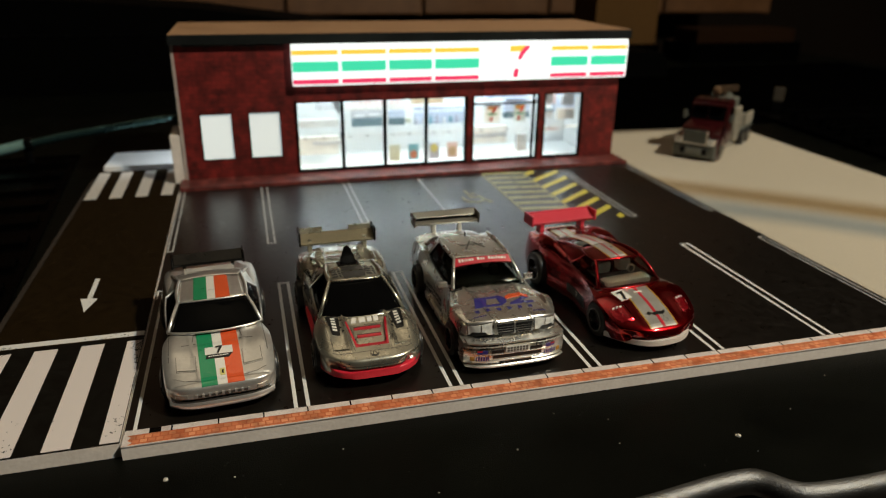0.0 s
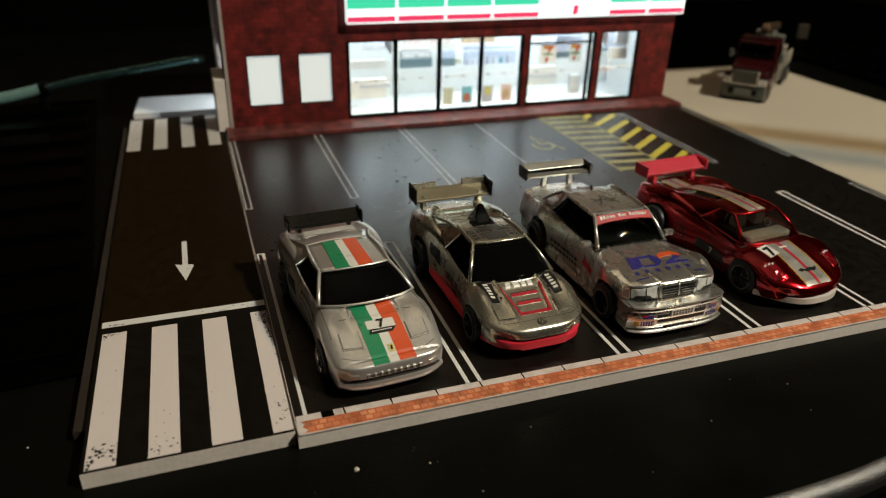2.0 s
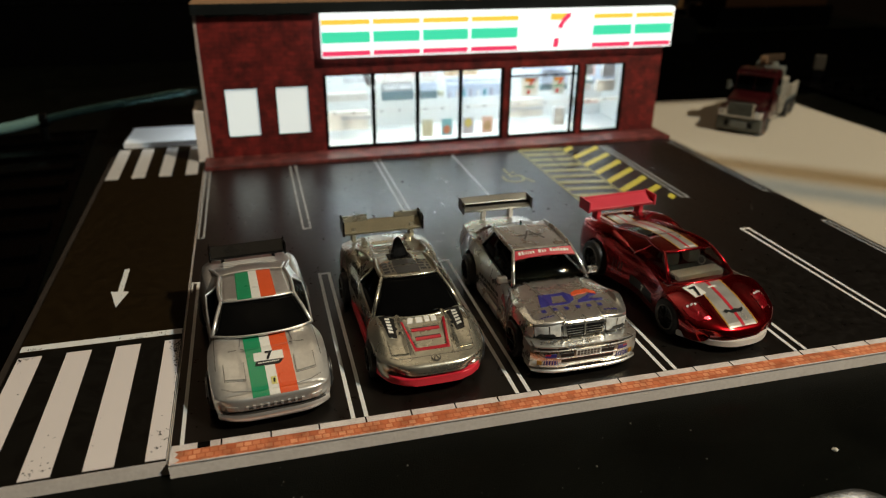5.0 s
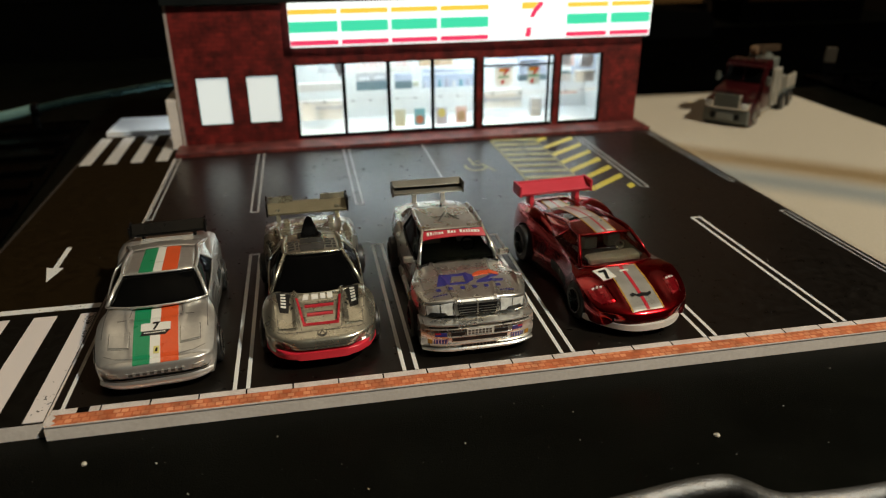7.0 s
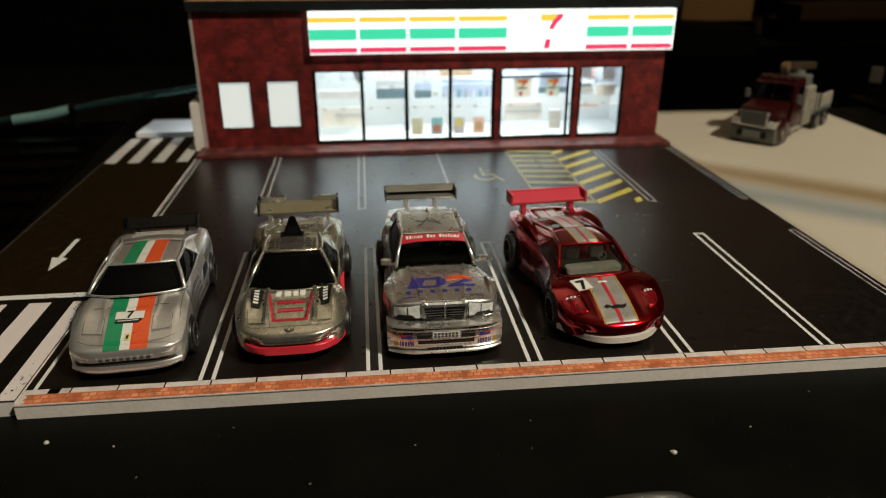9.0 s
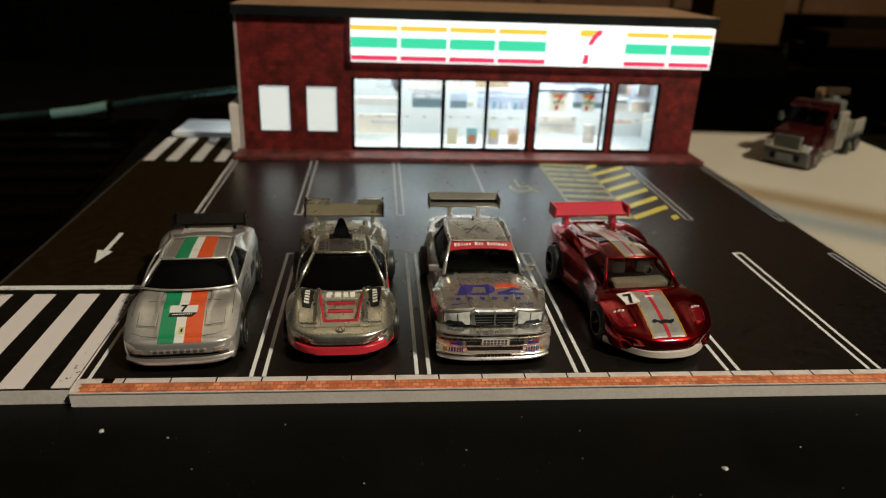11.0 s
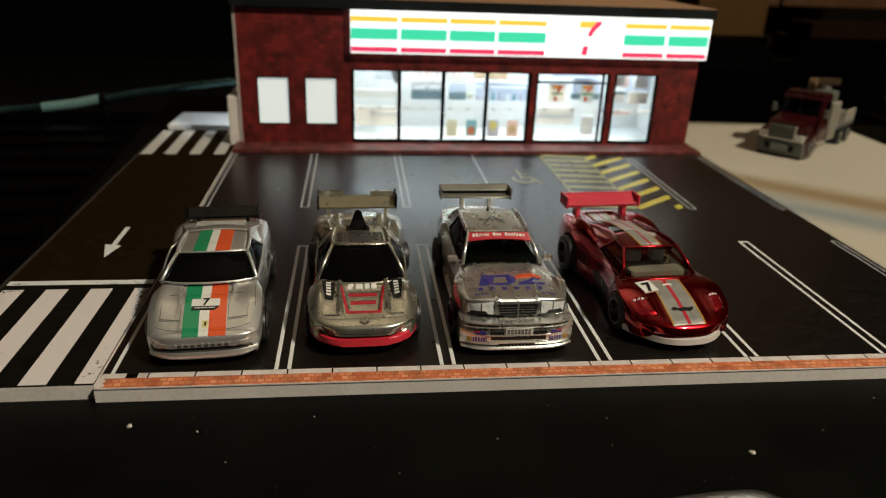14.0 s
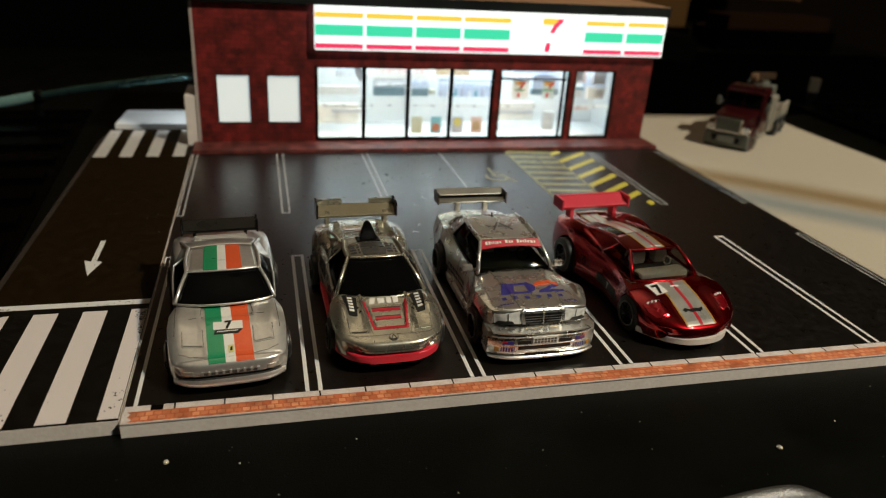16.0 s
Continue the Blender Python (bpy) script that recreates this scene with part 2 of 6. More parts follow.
# ---- room ----
WOOD = surface("cabinet_wood", (0.15, 0.070, 0.028), (0.10, 0.045, 0.018), 0.45, grain=60, stain=6, bump=0.1)
DARK_WALL = surface("dark_wall", (0.014, 0.009, 0.006), (0.009, 0.006, 0.004), 0.9, grain=200, stain=4, spec=0.1)
CEILING = surface("ceiling_paint", (0.72, 0.66, 0.56), (0.66, 0.60, 0.50), 0.9, grain=200, stain=3)
FLOOR = surface("room_floor", (0.06, 0.04, 0.03), (0.04, 0.028, 0.02), 0.5, grain=80, stain=5)
part("floor", box(-220, 240, -240, 130, -80, -76), FLOOR, label="dark brown room floor below the table", kind="structure")
part("ceiling", box(-220, 240, -240, 130, 170, 174), CEILING, label="pale room ceiling lit by the added uplight", kind="structure")
part("wall_north", box(-220, 240, 126, 130, -76, 170), DARK_WALL, label="dark room wall behind the cabinets", kind="structure")
part("wall_south", box(-220, 240, -240, -236, -76, 170), DARK_WALL, label="dark brown room wall", kind="structure")
part("wall_west", box(-220, -216, -236, 126, -76, 170), DARK_WALL, label="dark brown room wall", kind="structure")
part("wall_east", box(236, 240, -236, 126, -76, 170), DARK_WALL, label="dark brown room wall", kind="structure")

cabinet = thing("wall_cabinet", 0, 96, 3, 0, "reddish-brown wooden cupboard with plain doors behind the table", "cabinet")
part("carcass", box(-75, 95, 1.2, 26, 0, 95, bevel=0.3), WOOD, cabinet)
for i in range(8):
    x = -73 + i * 20.9
    d = part("door", box(x, x + 20.3, 0, 1.1, 0.3, 94.5, bevel=0.25), WOOD, cabinet)

# ---- black plastic table ----
def lip_y(x):
    """The table's front edge: nearly straight, with a shallow swell and a step back."""
    return -4.95 + 0.33 * math.exp(-(((x - 14.2) / 2.2) ** 2)) - 0.75 / (1 + math.exp(-(x - 15.1) / 0.14)) + 0.05 * max(0.0, x - 15)


front = [(x, lip_y(x)) for x in [-70 + 2 * k for k in range(36)] + [2.5 + 0.25 * k for k in range(78)] + [22.0 + 2 * k for k in range(30)]]
table = thing("table", 5, 40, -4.4, 0, "black grained plastic table with a rounded front lip", "table")
tb = slab([(x - 5, y - 40) for x, y in front] + [(80 - 5, 52), (-70 - 5, 52)], 2.6, 4.0)
part("table_top", tb, TABLE, table)
bm = bmesh.new()
add_tube(bm, [(x - 5, y - 40, 3.65) for x, y in front], 0.351, 20)
part("front_lip", bm, LIP, table, smooth="edges")
part("underside", box(-75, 75, -44, 52, 0.0, 2.59, bevel=0.3), TABLE, table)
for x in (-70, 66):
    for y in (-40, 46):
        part("table_leg", box(x, x + 5, y, y + 5, -71.6, 0.0, bevel=0.4), TABLE, table)

# ---- parking lot board ----
lot = thing("parking_lot_board", 12.45, 10, -0.4, 0, "foam board with a black printed car park and brick kerb", "diorama base")
LX = 12.45


def lot_box(name, x0, x1, y0, y1, z0, z1, m, label="", bevel=0.0, parent=None):
    return part(name, box(x0 - LX, x1 - LX, y0 - 10, y1 - 10, z0 + 0.4, z1 + 0.4, bevel=bevel), m, parent or lot, label)


def lot_slab(name, pts, z0, z1, m, label="", parent=None):
    return part(name, slab([(x - LX, y - 10) for x, y in pts], z0 + 0.4, z1 + 0.4), m, parent or lot, label)


def kerb(x, y):
    """The kerb runs a little askew to the bays."""
    return (x, y - 0.0062 * x)


def kerb_run(name, x0, x1, y0, y1, z0, z1, m, label=""):
    return lot_slab(name, [kerb(x0, y0), kerb(x1, y0), kerb(x1, y1), kerb(x0, y1)], z0, z1, m, label)


lot_slab("foam_core", [kerb(0.0, -0.615), kerb(24.9, -0.615), (24.9, 29.0), (0.0, 29.0)], -0.4, -0.012, FOAM, "white foam edge, slightly ragged")
lot_slab("asphalt_sheet", [kerb(0.02, 0.0), kerb(24.88, 0.0), (24.88, 28.9), (0.02, 28.9)], -0.012, 0.0, ASPHALT, "satin black printed tarmac")
kerb_run("kerb_brick_strip", 0.02, 24.88, -0.605, -0.205, -0.012, 0.0, KERB_BRICK, "orange printed brick strip")
lot_slab("torn_corner", [(0.02, -0.60), (0.14, -0.605), (0.24, -0.52), (0.13, -0.42), (0.19, -0.30), (0.10, -0.205), (0.02, -0.205)], 0.0, 0.006, KERB_WHITE, "pale torn corner of the brick print")
kerb_run("kerb_edge_strip", 0.02, 24.88, -0.635, -0.605, -0.03, -0.002, KERB_WHITE, "pale worn paper edge")
kerb_run("kerb_stone", 0.03, 0.60, -0.205, 0.0, -0.012, 0.004, KERB_WHITE)
kerb_run("kerb_stone", 0.88, 1.11, -0.205, 0.0, -0.012, 0.004, KERB_WHITE)
for i in range(1, 22):
    kerb_run("kerb_stone", 0.03 + i * 1.117, 0.03 + i * 1.117 + 1.08, -0.205, 0.0, -0.012, 0.004, KERB_WHITE)
kerb_run("kerb_joint_sheet", 0.02, 24.88, -0.204, -0.002, -0.011, 0.0, BLACK)


def loop_line(x, y0, y1, gap, w, end, m=LINE, name="bay_line"):
    """Two thin lines side by side, joined by a short bar at one end."""
    lot_box(name, x, x + w, y0, y1, 0.0, 0.012, m)
    lot_box(name, x + gap, x + gap + w, y0, y1, 0.0, 0.012, m)
    if end == "top":
        lot_box("line_end", x + w, x + gap, y1 - w, y1, 0.0, 0.011, m)
    elif end == "bottom":
        lot_box("line_end", x + w, x + gap, y0, y0 + w, 0.0, 0.011, m)


for x in (4.2, 8.4, 12.6, 16.72, 20.72):
    loop_line(x - 0.06, -0.005 * x, 8.0, 0.32, 0.10, "top")
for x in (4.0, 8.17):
    loop_line(x - 0.04, 12.0, 20.2, 0.28, 0.065, "bottom", FAR_LINE_DIM)
lot_box("bay_line", 12.16, 12.23, 13.6, 19.95, 0.0, 0.012, FAR_LINE_DIM)
lot_box("bay_line", 0.21, 0.30, -0.002, 8.24, 0.0, 0.012, LINE)
lot_box("bay_line", 0.05, 0.10, 7.6, 8.24, 0.0, 0.012, LINE)
lot_box("line_end", 0.05, 0.30, 8.24, 8.30, 0.0, 0.011, LINE)
loop_line(0.05, 12.0, 20.3, 0.20, 0.06, "bottom", FAR_LINE_DIM)
loop_line(24.44, 0.0, 7.95, 0.22, 0.06, "top", FAR_LINE_DIM)
loop_line(24.44, 11.5, 19.7, 0.20, 0.05, "bottom", FAR_LINE_DIM)
loop_line(20.36, 11.6, 19.7, 0.28, 0.065, "bottom", FAR_LINE_DIM)
lot_box("hatch_border", 15.76, 15.85, 11.75, 19.9, 0.0, 0.012, FADED)
lot_box("hatch_border", 18.06, 18.15, 11.75, 19.9, 0.0, 0.012, FADED)
for i in range(10):
    y = 11.78 + i * 0.87
    lot_slab("hatch_bar", [(15.88, y + 0.14), (18.04, y - 0.12), (18.04, y + 0.22), (15.88, y + 0.48)], 0.0, 0.012, FADED)
for i in range(8):
    y = 10.31 + i * 1.26
    a, b = max(0.0, (11.55 - y) / 1.5), min(1.0, (19.6 - y) / 1.5)
    lot_slab("hatch_stripe", [(18.18 + 2.0 * a, y + 1.5 * a), (18.18 + 2.0 * b, y + 1.5 * b), (18.18 + 2.0 * b, y + 1.5 * b + 0.44), (18.18 + 2.0 * a, y + 1.5 * a + 0.44)], 0.0, 0.012, YELLOW)
bm = bmesh.new()
for k in range(14):
    a, b = radians(150 + k * 18), radians(150 + (k + 1) * 18)
    add_slab(bm, [(14.05 - LX + r * math.cos(t), 15.85 - 10 + 1.15 * r * math.sin(t)) for r, t in ((0.42, a), (0.54, a), (0.54, b), (0.42, b))], 0.4, 0.412)
for p in ([(13.95, 16.0), (14.06, 16.0), (14.06, 17.2), (13.95, 17.2)], [(14.06, 16.0), (14.5, 16.0), (14.5, 16.12), (14.06, 16.12)], [(14.4, 16.0), (14.5, 16.0), (14.85, 15.1), (14.70, 15.06)], [(14.06, 16.55), (14.4, 16.55), (14.4, 16.66), (14.06, 16.66)]):
    add_slab(bm, [(x - LX, y - 10) for x, y in p], 0.4, 0.412)
part("wheelchair_bay_mark", bm, FADED, lot, "faded yellow painted bay symbol")

# The far crossing's dimmer light is put into this darker copy of STRIPE
FAR_STRIPE_DIM = speckled("far_stripe_dimmed", (0.56, 0.53, 0.50), (0.05, 0.045, 0.04), 900, 0.40, 0.5)
# ---- road strip board ----
road = thing("road_strip_board", -2.2, 12, -0.4, 0, "narrow foam board printed as a brown road with crossings", "diorama base")


def road_box(name, x0, x1, y0, y1, z0, z1, m, label="", bevel=0.0):
    return part(name, box(x0 + 2.2, x1 + 2.2, y0 - 12, y1 - 12, z0 + 0.4, z1 + 0.4, bevel=bevel), m, road, label)


road_box("foam_core", -4.36, -0.04, -0.46, 24.9, -0.4, -0.012, FOAM, "white foam edge, slightly ragged")
road_box("road_sheet", -4.365, -0.045, -0.455, 24.9, -0.012, 0.0, ROAD, "brown-black printed road surface")
road_box("under_board", -4.66, -4.38, 1.1, 24.0, -0.4, -0.14, surface("kraft_card", (0.02, 0.012, 0.007), None, 0.8, grain=500, stain=60), "brown card edge")
CROSS_BLACK = surface("crossing_black", (0.0065, 0.0055, 0.004), (0.0035, 0.003, 0.0022), 0.5, grain=3000, stain=300, bump=0.05, spec=0.12, dust=(0.12, 0.10, 0.08))
road_box("crossing_ground", -4.36, -0.05, -0.45, 5.0, 0.0, 0.004, CROSS_BLACK, "black print under the crossing")
for x0, x1 in ((-4.28, -3.68), (-3.06, -2.42), (-1.78, -1.14), (-0.50, -0.06)):
    road_box("crossing_stripe", x0, x1, -0.40, 4.76, 0.0, 0.012, STRIPE)
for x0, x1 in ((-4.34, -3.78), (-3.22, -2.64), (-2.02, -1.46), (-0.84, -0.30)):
    road_box("crossing_stripe", x0, x1, 19.85, 24.6, 0.0, 0.012, FAR_STRIPE_DIM)
road_box("stop_line", -4.32, -0.06, 5.08, 5.36, 0.0, 0.012, LINE)
part("road_arrow", slab([(x + 2.2, y - 12) for x, y in [(-2.22, 9.9), (-2.22, 8.2), (-2.44, 8.28), (-2.14, 7.15), (-1.88, 8.14), (-2.06, 8.2), (-2.06, 9.9)]], 0.4, 0.412), LINE, road, "worn white painted arrow")

# ---- loose paper ----
pb = bmesh.new()
xs, ys = [24.95 + 0.924 * i for i in range(16)], [-4.0 + 1.2 * j for j in range(29)]
rows = []
for y in ys:
    rows.append([])
    for x in xs:
        z = -0.33 + 0.05 * math.sin(x * 0.5) * math.sin(y * 0.23)
        rows[-1].append(pb.verts.new((x - 32, y - 12, z + 0.4)))
for a, b in zip(rows, rows[1:]):
    for i in range(len(a) - 1):
        pb.faces.new((a[i], a[i + 1], b[i + 1], b[i]))
top_faces = list(pb.faces)
out = bmesh.ops.extrude_face_region(pb, geom=top_faces, use_keep_orig=True)
bmesh.ops.translate(pb, vec=(0, 0, -0.03), verts=[v for v in out["geom"] if isinstance(v, bmesh.types.BMVert)])
paper_holder = thing("paper_sheet", 32, 12, -0.4, 0, "large cream paper sheet lying on the black table", "paper")
part("sheet", pb, PAPER, paper_holder, smooth=True)
wedge = thing("white_card_slip", -2.4, 27.2, -0.4, 0, "folded white card behind the road strip", "card")
bm = bmesh.new()
f = [bm.verts.new(p) for p in ((-1.8, -2.1, 0.02), (2.2, -2.1, 0.02), (2.2, 0.9, 0.02), (-1.6, 0.9, 0.02))]
g = [bm.verts.new(p) for p in ((-1.8, -2.1, 0.62), (2.2, -2.1, 0.62), (2.2, 0.9, 0.66), (-1.6, 0.9, 0.66))]
bm.faces.new(f[::-1]), bm.faces.new(g)
for i in range(4):
    bm.faces.new((f[i], f[(i + 1) % 4], g[(i + 1) % 4], g[i]))
part("sheet", bm, CARD, wedge)

# ---- store ----
store = thing("convenience_store", 12.5, 25, 0.0, 0, "model brick convenience store with lit sign and windows", "building")
SX, SY = 12.5, 25.0


def st_box(name, x0, x1, y0, y1, z0, z1, m, label="", bevel=0.0, parent=None):
    return part(name, box(x0 - SX, x1 - SX, y0 - SY, y1 - SY, z0, z1, bevel=bevel), m, parent or store, label)


WALL_EDGE = surface("pink_foam", (0.52, 0.45, 0.41), (0.42, 0.35, 0.31), 0.8, grain=900, stain=120, bump=0.2)
WIN = [(6.15, 8.39), (8.58, 10.69), (10.88, 13.0), (13.18, 15.30)]
holes = [(1.27, 2.85, 1.17, 3.56), (3.67, 5.27, 1.17, 3.56), (6.0, 15.46, 0.22, 4.02), (15.74, 19.74, 0.22, 4.02), (20.02, 22.45, 0.22, 4.02)]
st_box("forecourt_slab", 0.05, 24.82, 20.1, 28.9, 0.004, 0.2, SLAB, "reddish printed pavement slab", bevel=0.03)
part("front_wall", (lambda b: (bmesh.ops.translate(b, vec=(-SX, -SY, 0), verts=b.verts), b)[1])(holed_wall(0.42, 24.55, 0.2, 6.95, holes, 21.6, 21.9)), WALL_BRICK, store, "dark red brick front wall")
# Left wall in three pieces: the gap is added for the card's fill lamp
st_box("side_wall", 0.27, 0.418, 21.62, 24.6, 0.2, 6.95, WALL_EDGE, "pinkish foam board side wall")
st_box("side_wall", 0.27, 0.418, 27.6, 28.4, 0.2, 6.95, WALL_EDGE, "pinkish foam board side wall")
st_box("side_wall", 0.27, 0.418, 24.6, 27.6, 3.2, 6.95, WALL_EDGE, "pinkish foam board side wall")
st_box("side_wall", 24.25, 24.548, 21.9, 28.4, 0.2, 6.95, WALL_BRICK)
st_box("back_wall", 0.14, 24.55, 28.4, 28.7, 0.2, 6.95, FOAM)
roof = st_box("roof", 0.22, 24.95, 21.3, 28.9, 6.96, 7.45, FASCIA, "flat roof with a dark edge", bevel=0.02)
st_box("roof_sheet", 0.24, 24.93, 21.32, 28.88, 7.45, 7.462, ROOF_TOP, "brown card roof covering", parent=roof)
st_box("eave_strip", 0.8, 5.6, 21.45, 21.595, 6.88, 6.955, SILVER, "pale metal strip under the eave", bevel=0.01)
st_box("utility_box", -0.28, 0.265, 21.68, 24.2, 0.004, 2.52, FOAM, "small pale box against the side wall", bevel=0.03)

# lit sign
sign = st_box("sign_box", 6.0, 24.72, 21.16, 21.595, 4.88, 6.93, GLOW, "glowing white sign box", bevel=0.05)


def sx(x):
    return 3.6 + (x - 3.6) * 0.988


for x0, x1 in ((6.05, 8.40), (8.55, 10.90), (11.05, 13.40), (13.55, 16.05), (20.25, 22.5), (22.68, 24.88)):
    for name, z0, z1, m in (("orange_band", 6.42, 6.66, SIGN_ORANGE), ("green_band", 5.58, 6.10, SIGN_GREEN), ("red_band", 4.97, 5.21, SIGN_RED)):
        st_box(name, sx(x0), sx(x1), 21.145, 21.159, z0, z1, m, parent=sign)


def upright(name, pts, y0, y1, m, parent=store, label=""):
    """A flat shape of (x, z) corners, standing, from y0 to y1."""
    bm = bmesh.new()
    a, b = [bm.verts.new((x - SX, y0 - SY, z)) for x, z in pts], [bm.verts.new((x - SX, y1 - SY, z)) for x, z in pts]
    bm.faces.new(a), bm.faces.new(b[::-1])
    for i in range(len(a)):
        j = (i + 1) % len(a)
        bm.faces.new((a[i], b[i], b[j], a[j]))
    return part(name, bm, m, parent, label)


def store_mark(x, z, h, y0, parent, mats):
    """The store's mark as plain coloured shapes."""
    o, r, g = mats
    s = h / 1.5
    at = lambda *pts: [(x + a * s, z + b * s) for a, b in pts]
    upright("mark_bar", at((-0.45, 0.44), (0.07, 0.44), (0.22, 0.60), (0.32, 0.72), (-0.45, 0.72)), y0, y0 + 0.012, o, parent)
    upright("mark_slant", at((-0.08, 0.08), (0.15, 0.08), (0.20, 0.22), (0.32, 0.39), (0.50, 0.55), (0.54, 0.72), (0.33, 0.72), (0.23, 0.60), (0.08, 0.44), (-0.02, 0.26)), y0, y0 + 0.012, r, parent)
    upright("mark_foot", at((-0.26, -0.73), (0.0, -0.73), (0.035, -0.33), (-0.20, -0.33)), y0, y0 + 0.012, r, parent)
    upright("mark_band", [(x - 0.5 * s, z - 0.12 * s), (x + 0.5 * s, z - 0.12 * s), (x + 0.5 * s, z + 0.02 * s), (x - 0.5 * s, z + 0.02 * s)], y0, y0 + 0.012, g, parent)


PALE_GREEN = surface("sign_pale_green", (0.6, 0.8, 0.7), None, 0.4, emit=(0.72, 0.95, 0.86), power=1.2)
store_mark(18.15, 5.88, 1.75, 21.145, sign, (SIGN_ORANGE, SIGN_RED, PALE_GREEN))

# blank lit windows
for x0, x1 in ((1.27, 2.85), (3.67, 5.27)):
    w = st_box("blank_window", x0, x1, 21.66, 21.72, 1.17, 3.56, PANE_GLOW, "plain glowing white window panel")
    for a, b, c, d in ((x0, x1, 1.17, 1.21), (x0, x1, 3.52, 3.56), (x0, x0 + 0.04, 1.21, 3.52), (x1 - 0.04, x1, 1.21, 3.52)):
        st_box("frame_bar", a, b, 21.58, 21.659, c, d, BLACK, parent=w)

# glazed front: black frames with panes
def glazed(x0, x1, z0, z1, panes, transom=None):
    w = st_box("window_frame", x0, x1, 21.60, 21.80, z0, z0 + 0.15, BLACK, "black window frame")
    st_box("head_bar", x0, x1, 21.62, 21.80, z1 - 0.07, z1, BLACK, parent=w)
    edges = [x0] + [v for p in panes for v in p] + [x1]
    for a, b in zip(edges[::2], edges[1::2]):
        st_box("mullion", a, b, 21.6, 21.80, z0 + 0.15, z1 - 0.07, BLACK, parent=w)
    for a, b in panes:
        ob = st_box("pane", a, b, 21.70, 21.715, z0 + 0.15, z1 - 0.07, GLASS, parent=w)
        ob.visible_shadow = False
        st_box("push_rail", a, b, 21.722, 21.75, 1.98, 2.10, CARD, parent=w)
        for k in (0.12, 0.55):
            st_box("rail_clip", a + k * (b - a), a + k * (b - a) + 0.16, 21.69, 21.699, 2.0, 2.09, surface("clip_grey", (0.35, 0.36, 0.36), None, 0.5), parent=w)
    if transom:
        st_box("transom", x0, x1, 21.61, 21.79, transom, transom + 0.09, BLACK, parent=w)
    return w


glazed(6.0, 15.46, 0.22, 4.02, WIN)
glazed(15.74, 19.74, 0.22, 4.02, [(15.84, 19.36), (19.46, 19.64)], 3.48)
glazed(20.02, 22.45, 0.22, 4.02, [(20.12, 22.32)])

# inside the store
inside = st_box("store_interior", 5.6, 23.2, 25.6, 25.7, 0.2, 4.4, WHITE_IN, "white shop interior with stocked shelves")
st_box("inner_floor", 5.6, 23.2, 21.9, 25.6, 0.2, 0.215, WHITE_IN, parent=inside)
st_box("inner_ceiling", 5.6, 23.2, 21.9, 25.6, 4.35, 4.4, WHITE_IN, parent=inside)
st_box("inner_side", 5.5, 5.6, 21.9, 25.7, 0.2, 4.4, WHITE_IN, parent=inside)
st_box("inner_side", 23.2, 23.3, 21.9, 25.7, 0.2, 4.4, WHITE_IN, parent=inside)
TEAL = surface("print_teal", (0.20, 0.28, 0.31), (0.15, 0.22, 0.25), 0.6)
BEIGE = surface("print_beige", (0.66, 0.62, 0.56), (0.74, 0.71, 0.66), 0.6, grain=700, stain=300)
PALE_BLUE = surface("print_blue", (0.50, 0.57, 0.71), (0.62, 0.67, 0.76), 0.6, grain=600, stain=300)
GREY_P = surface("print_grey", (0.48, 0.48, 0.49), (0.60, 0.60, 0.60), 0.6, grain=600, stain=300)
BROWN_P = surface("print_brown", (0.42, 0.27, 0.15), (0.60, 0.46, 0.31), 0.6, grain=900, stain=400)
YEL_P = surface("print_yellow", (0.62, 0.55, 0.10), (0.55, 0.50, 0.24), 0.6, grain=900, stain=400)
OLIVE_P = surface("print_olive", (0.52, 0.52, 0.38), (0.60, 0.60, 0.48), 0.6, grain=900, stain=400)
RED_P = surface("print_red", (0.55, 0.17, 0.12), (0.45, 0.20, 0.11), 0.6, grain=900, stain=400)
BLUE_P = surface("print_cyan", (0.16, 0.42, 0.50), (0.22, 0.40, 0.48), 0.6, grain=900, stain=400)
LILAC_P = surface("print_lilac", (0.42, 0.42, 0.52), (0.52, 0.52, 0.60), 0.6, grain=900, stain=400)
PINK_P = surface("print_pink", (0.66, 0.44, 0.40), (0.70, 0.54, 0.50), 0.6, grain=900, stain=400)
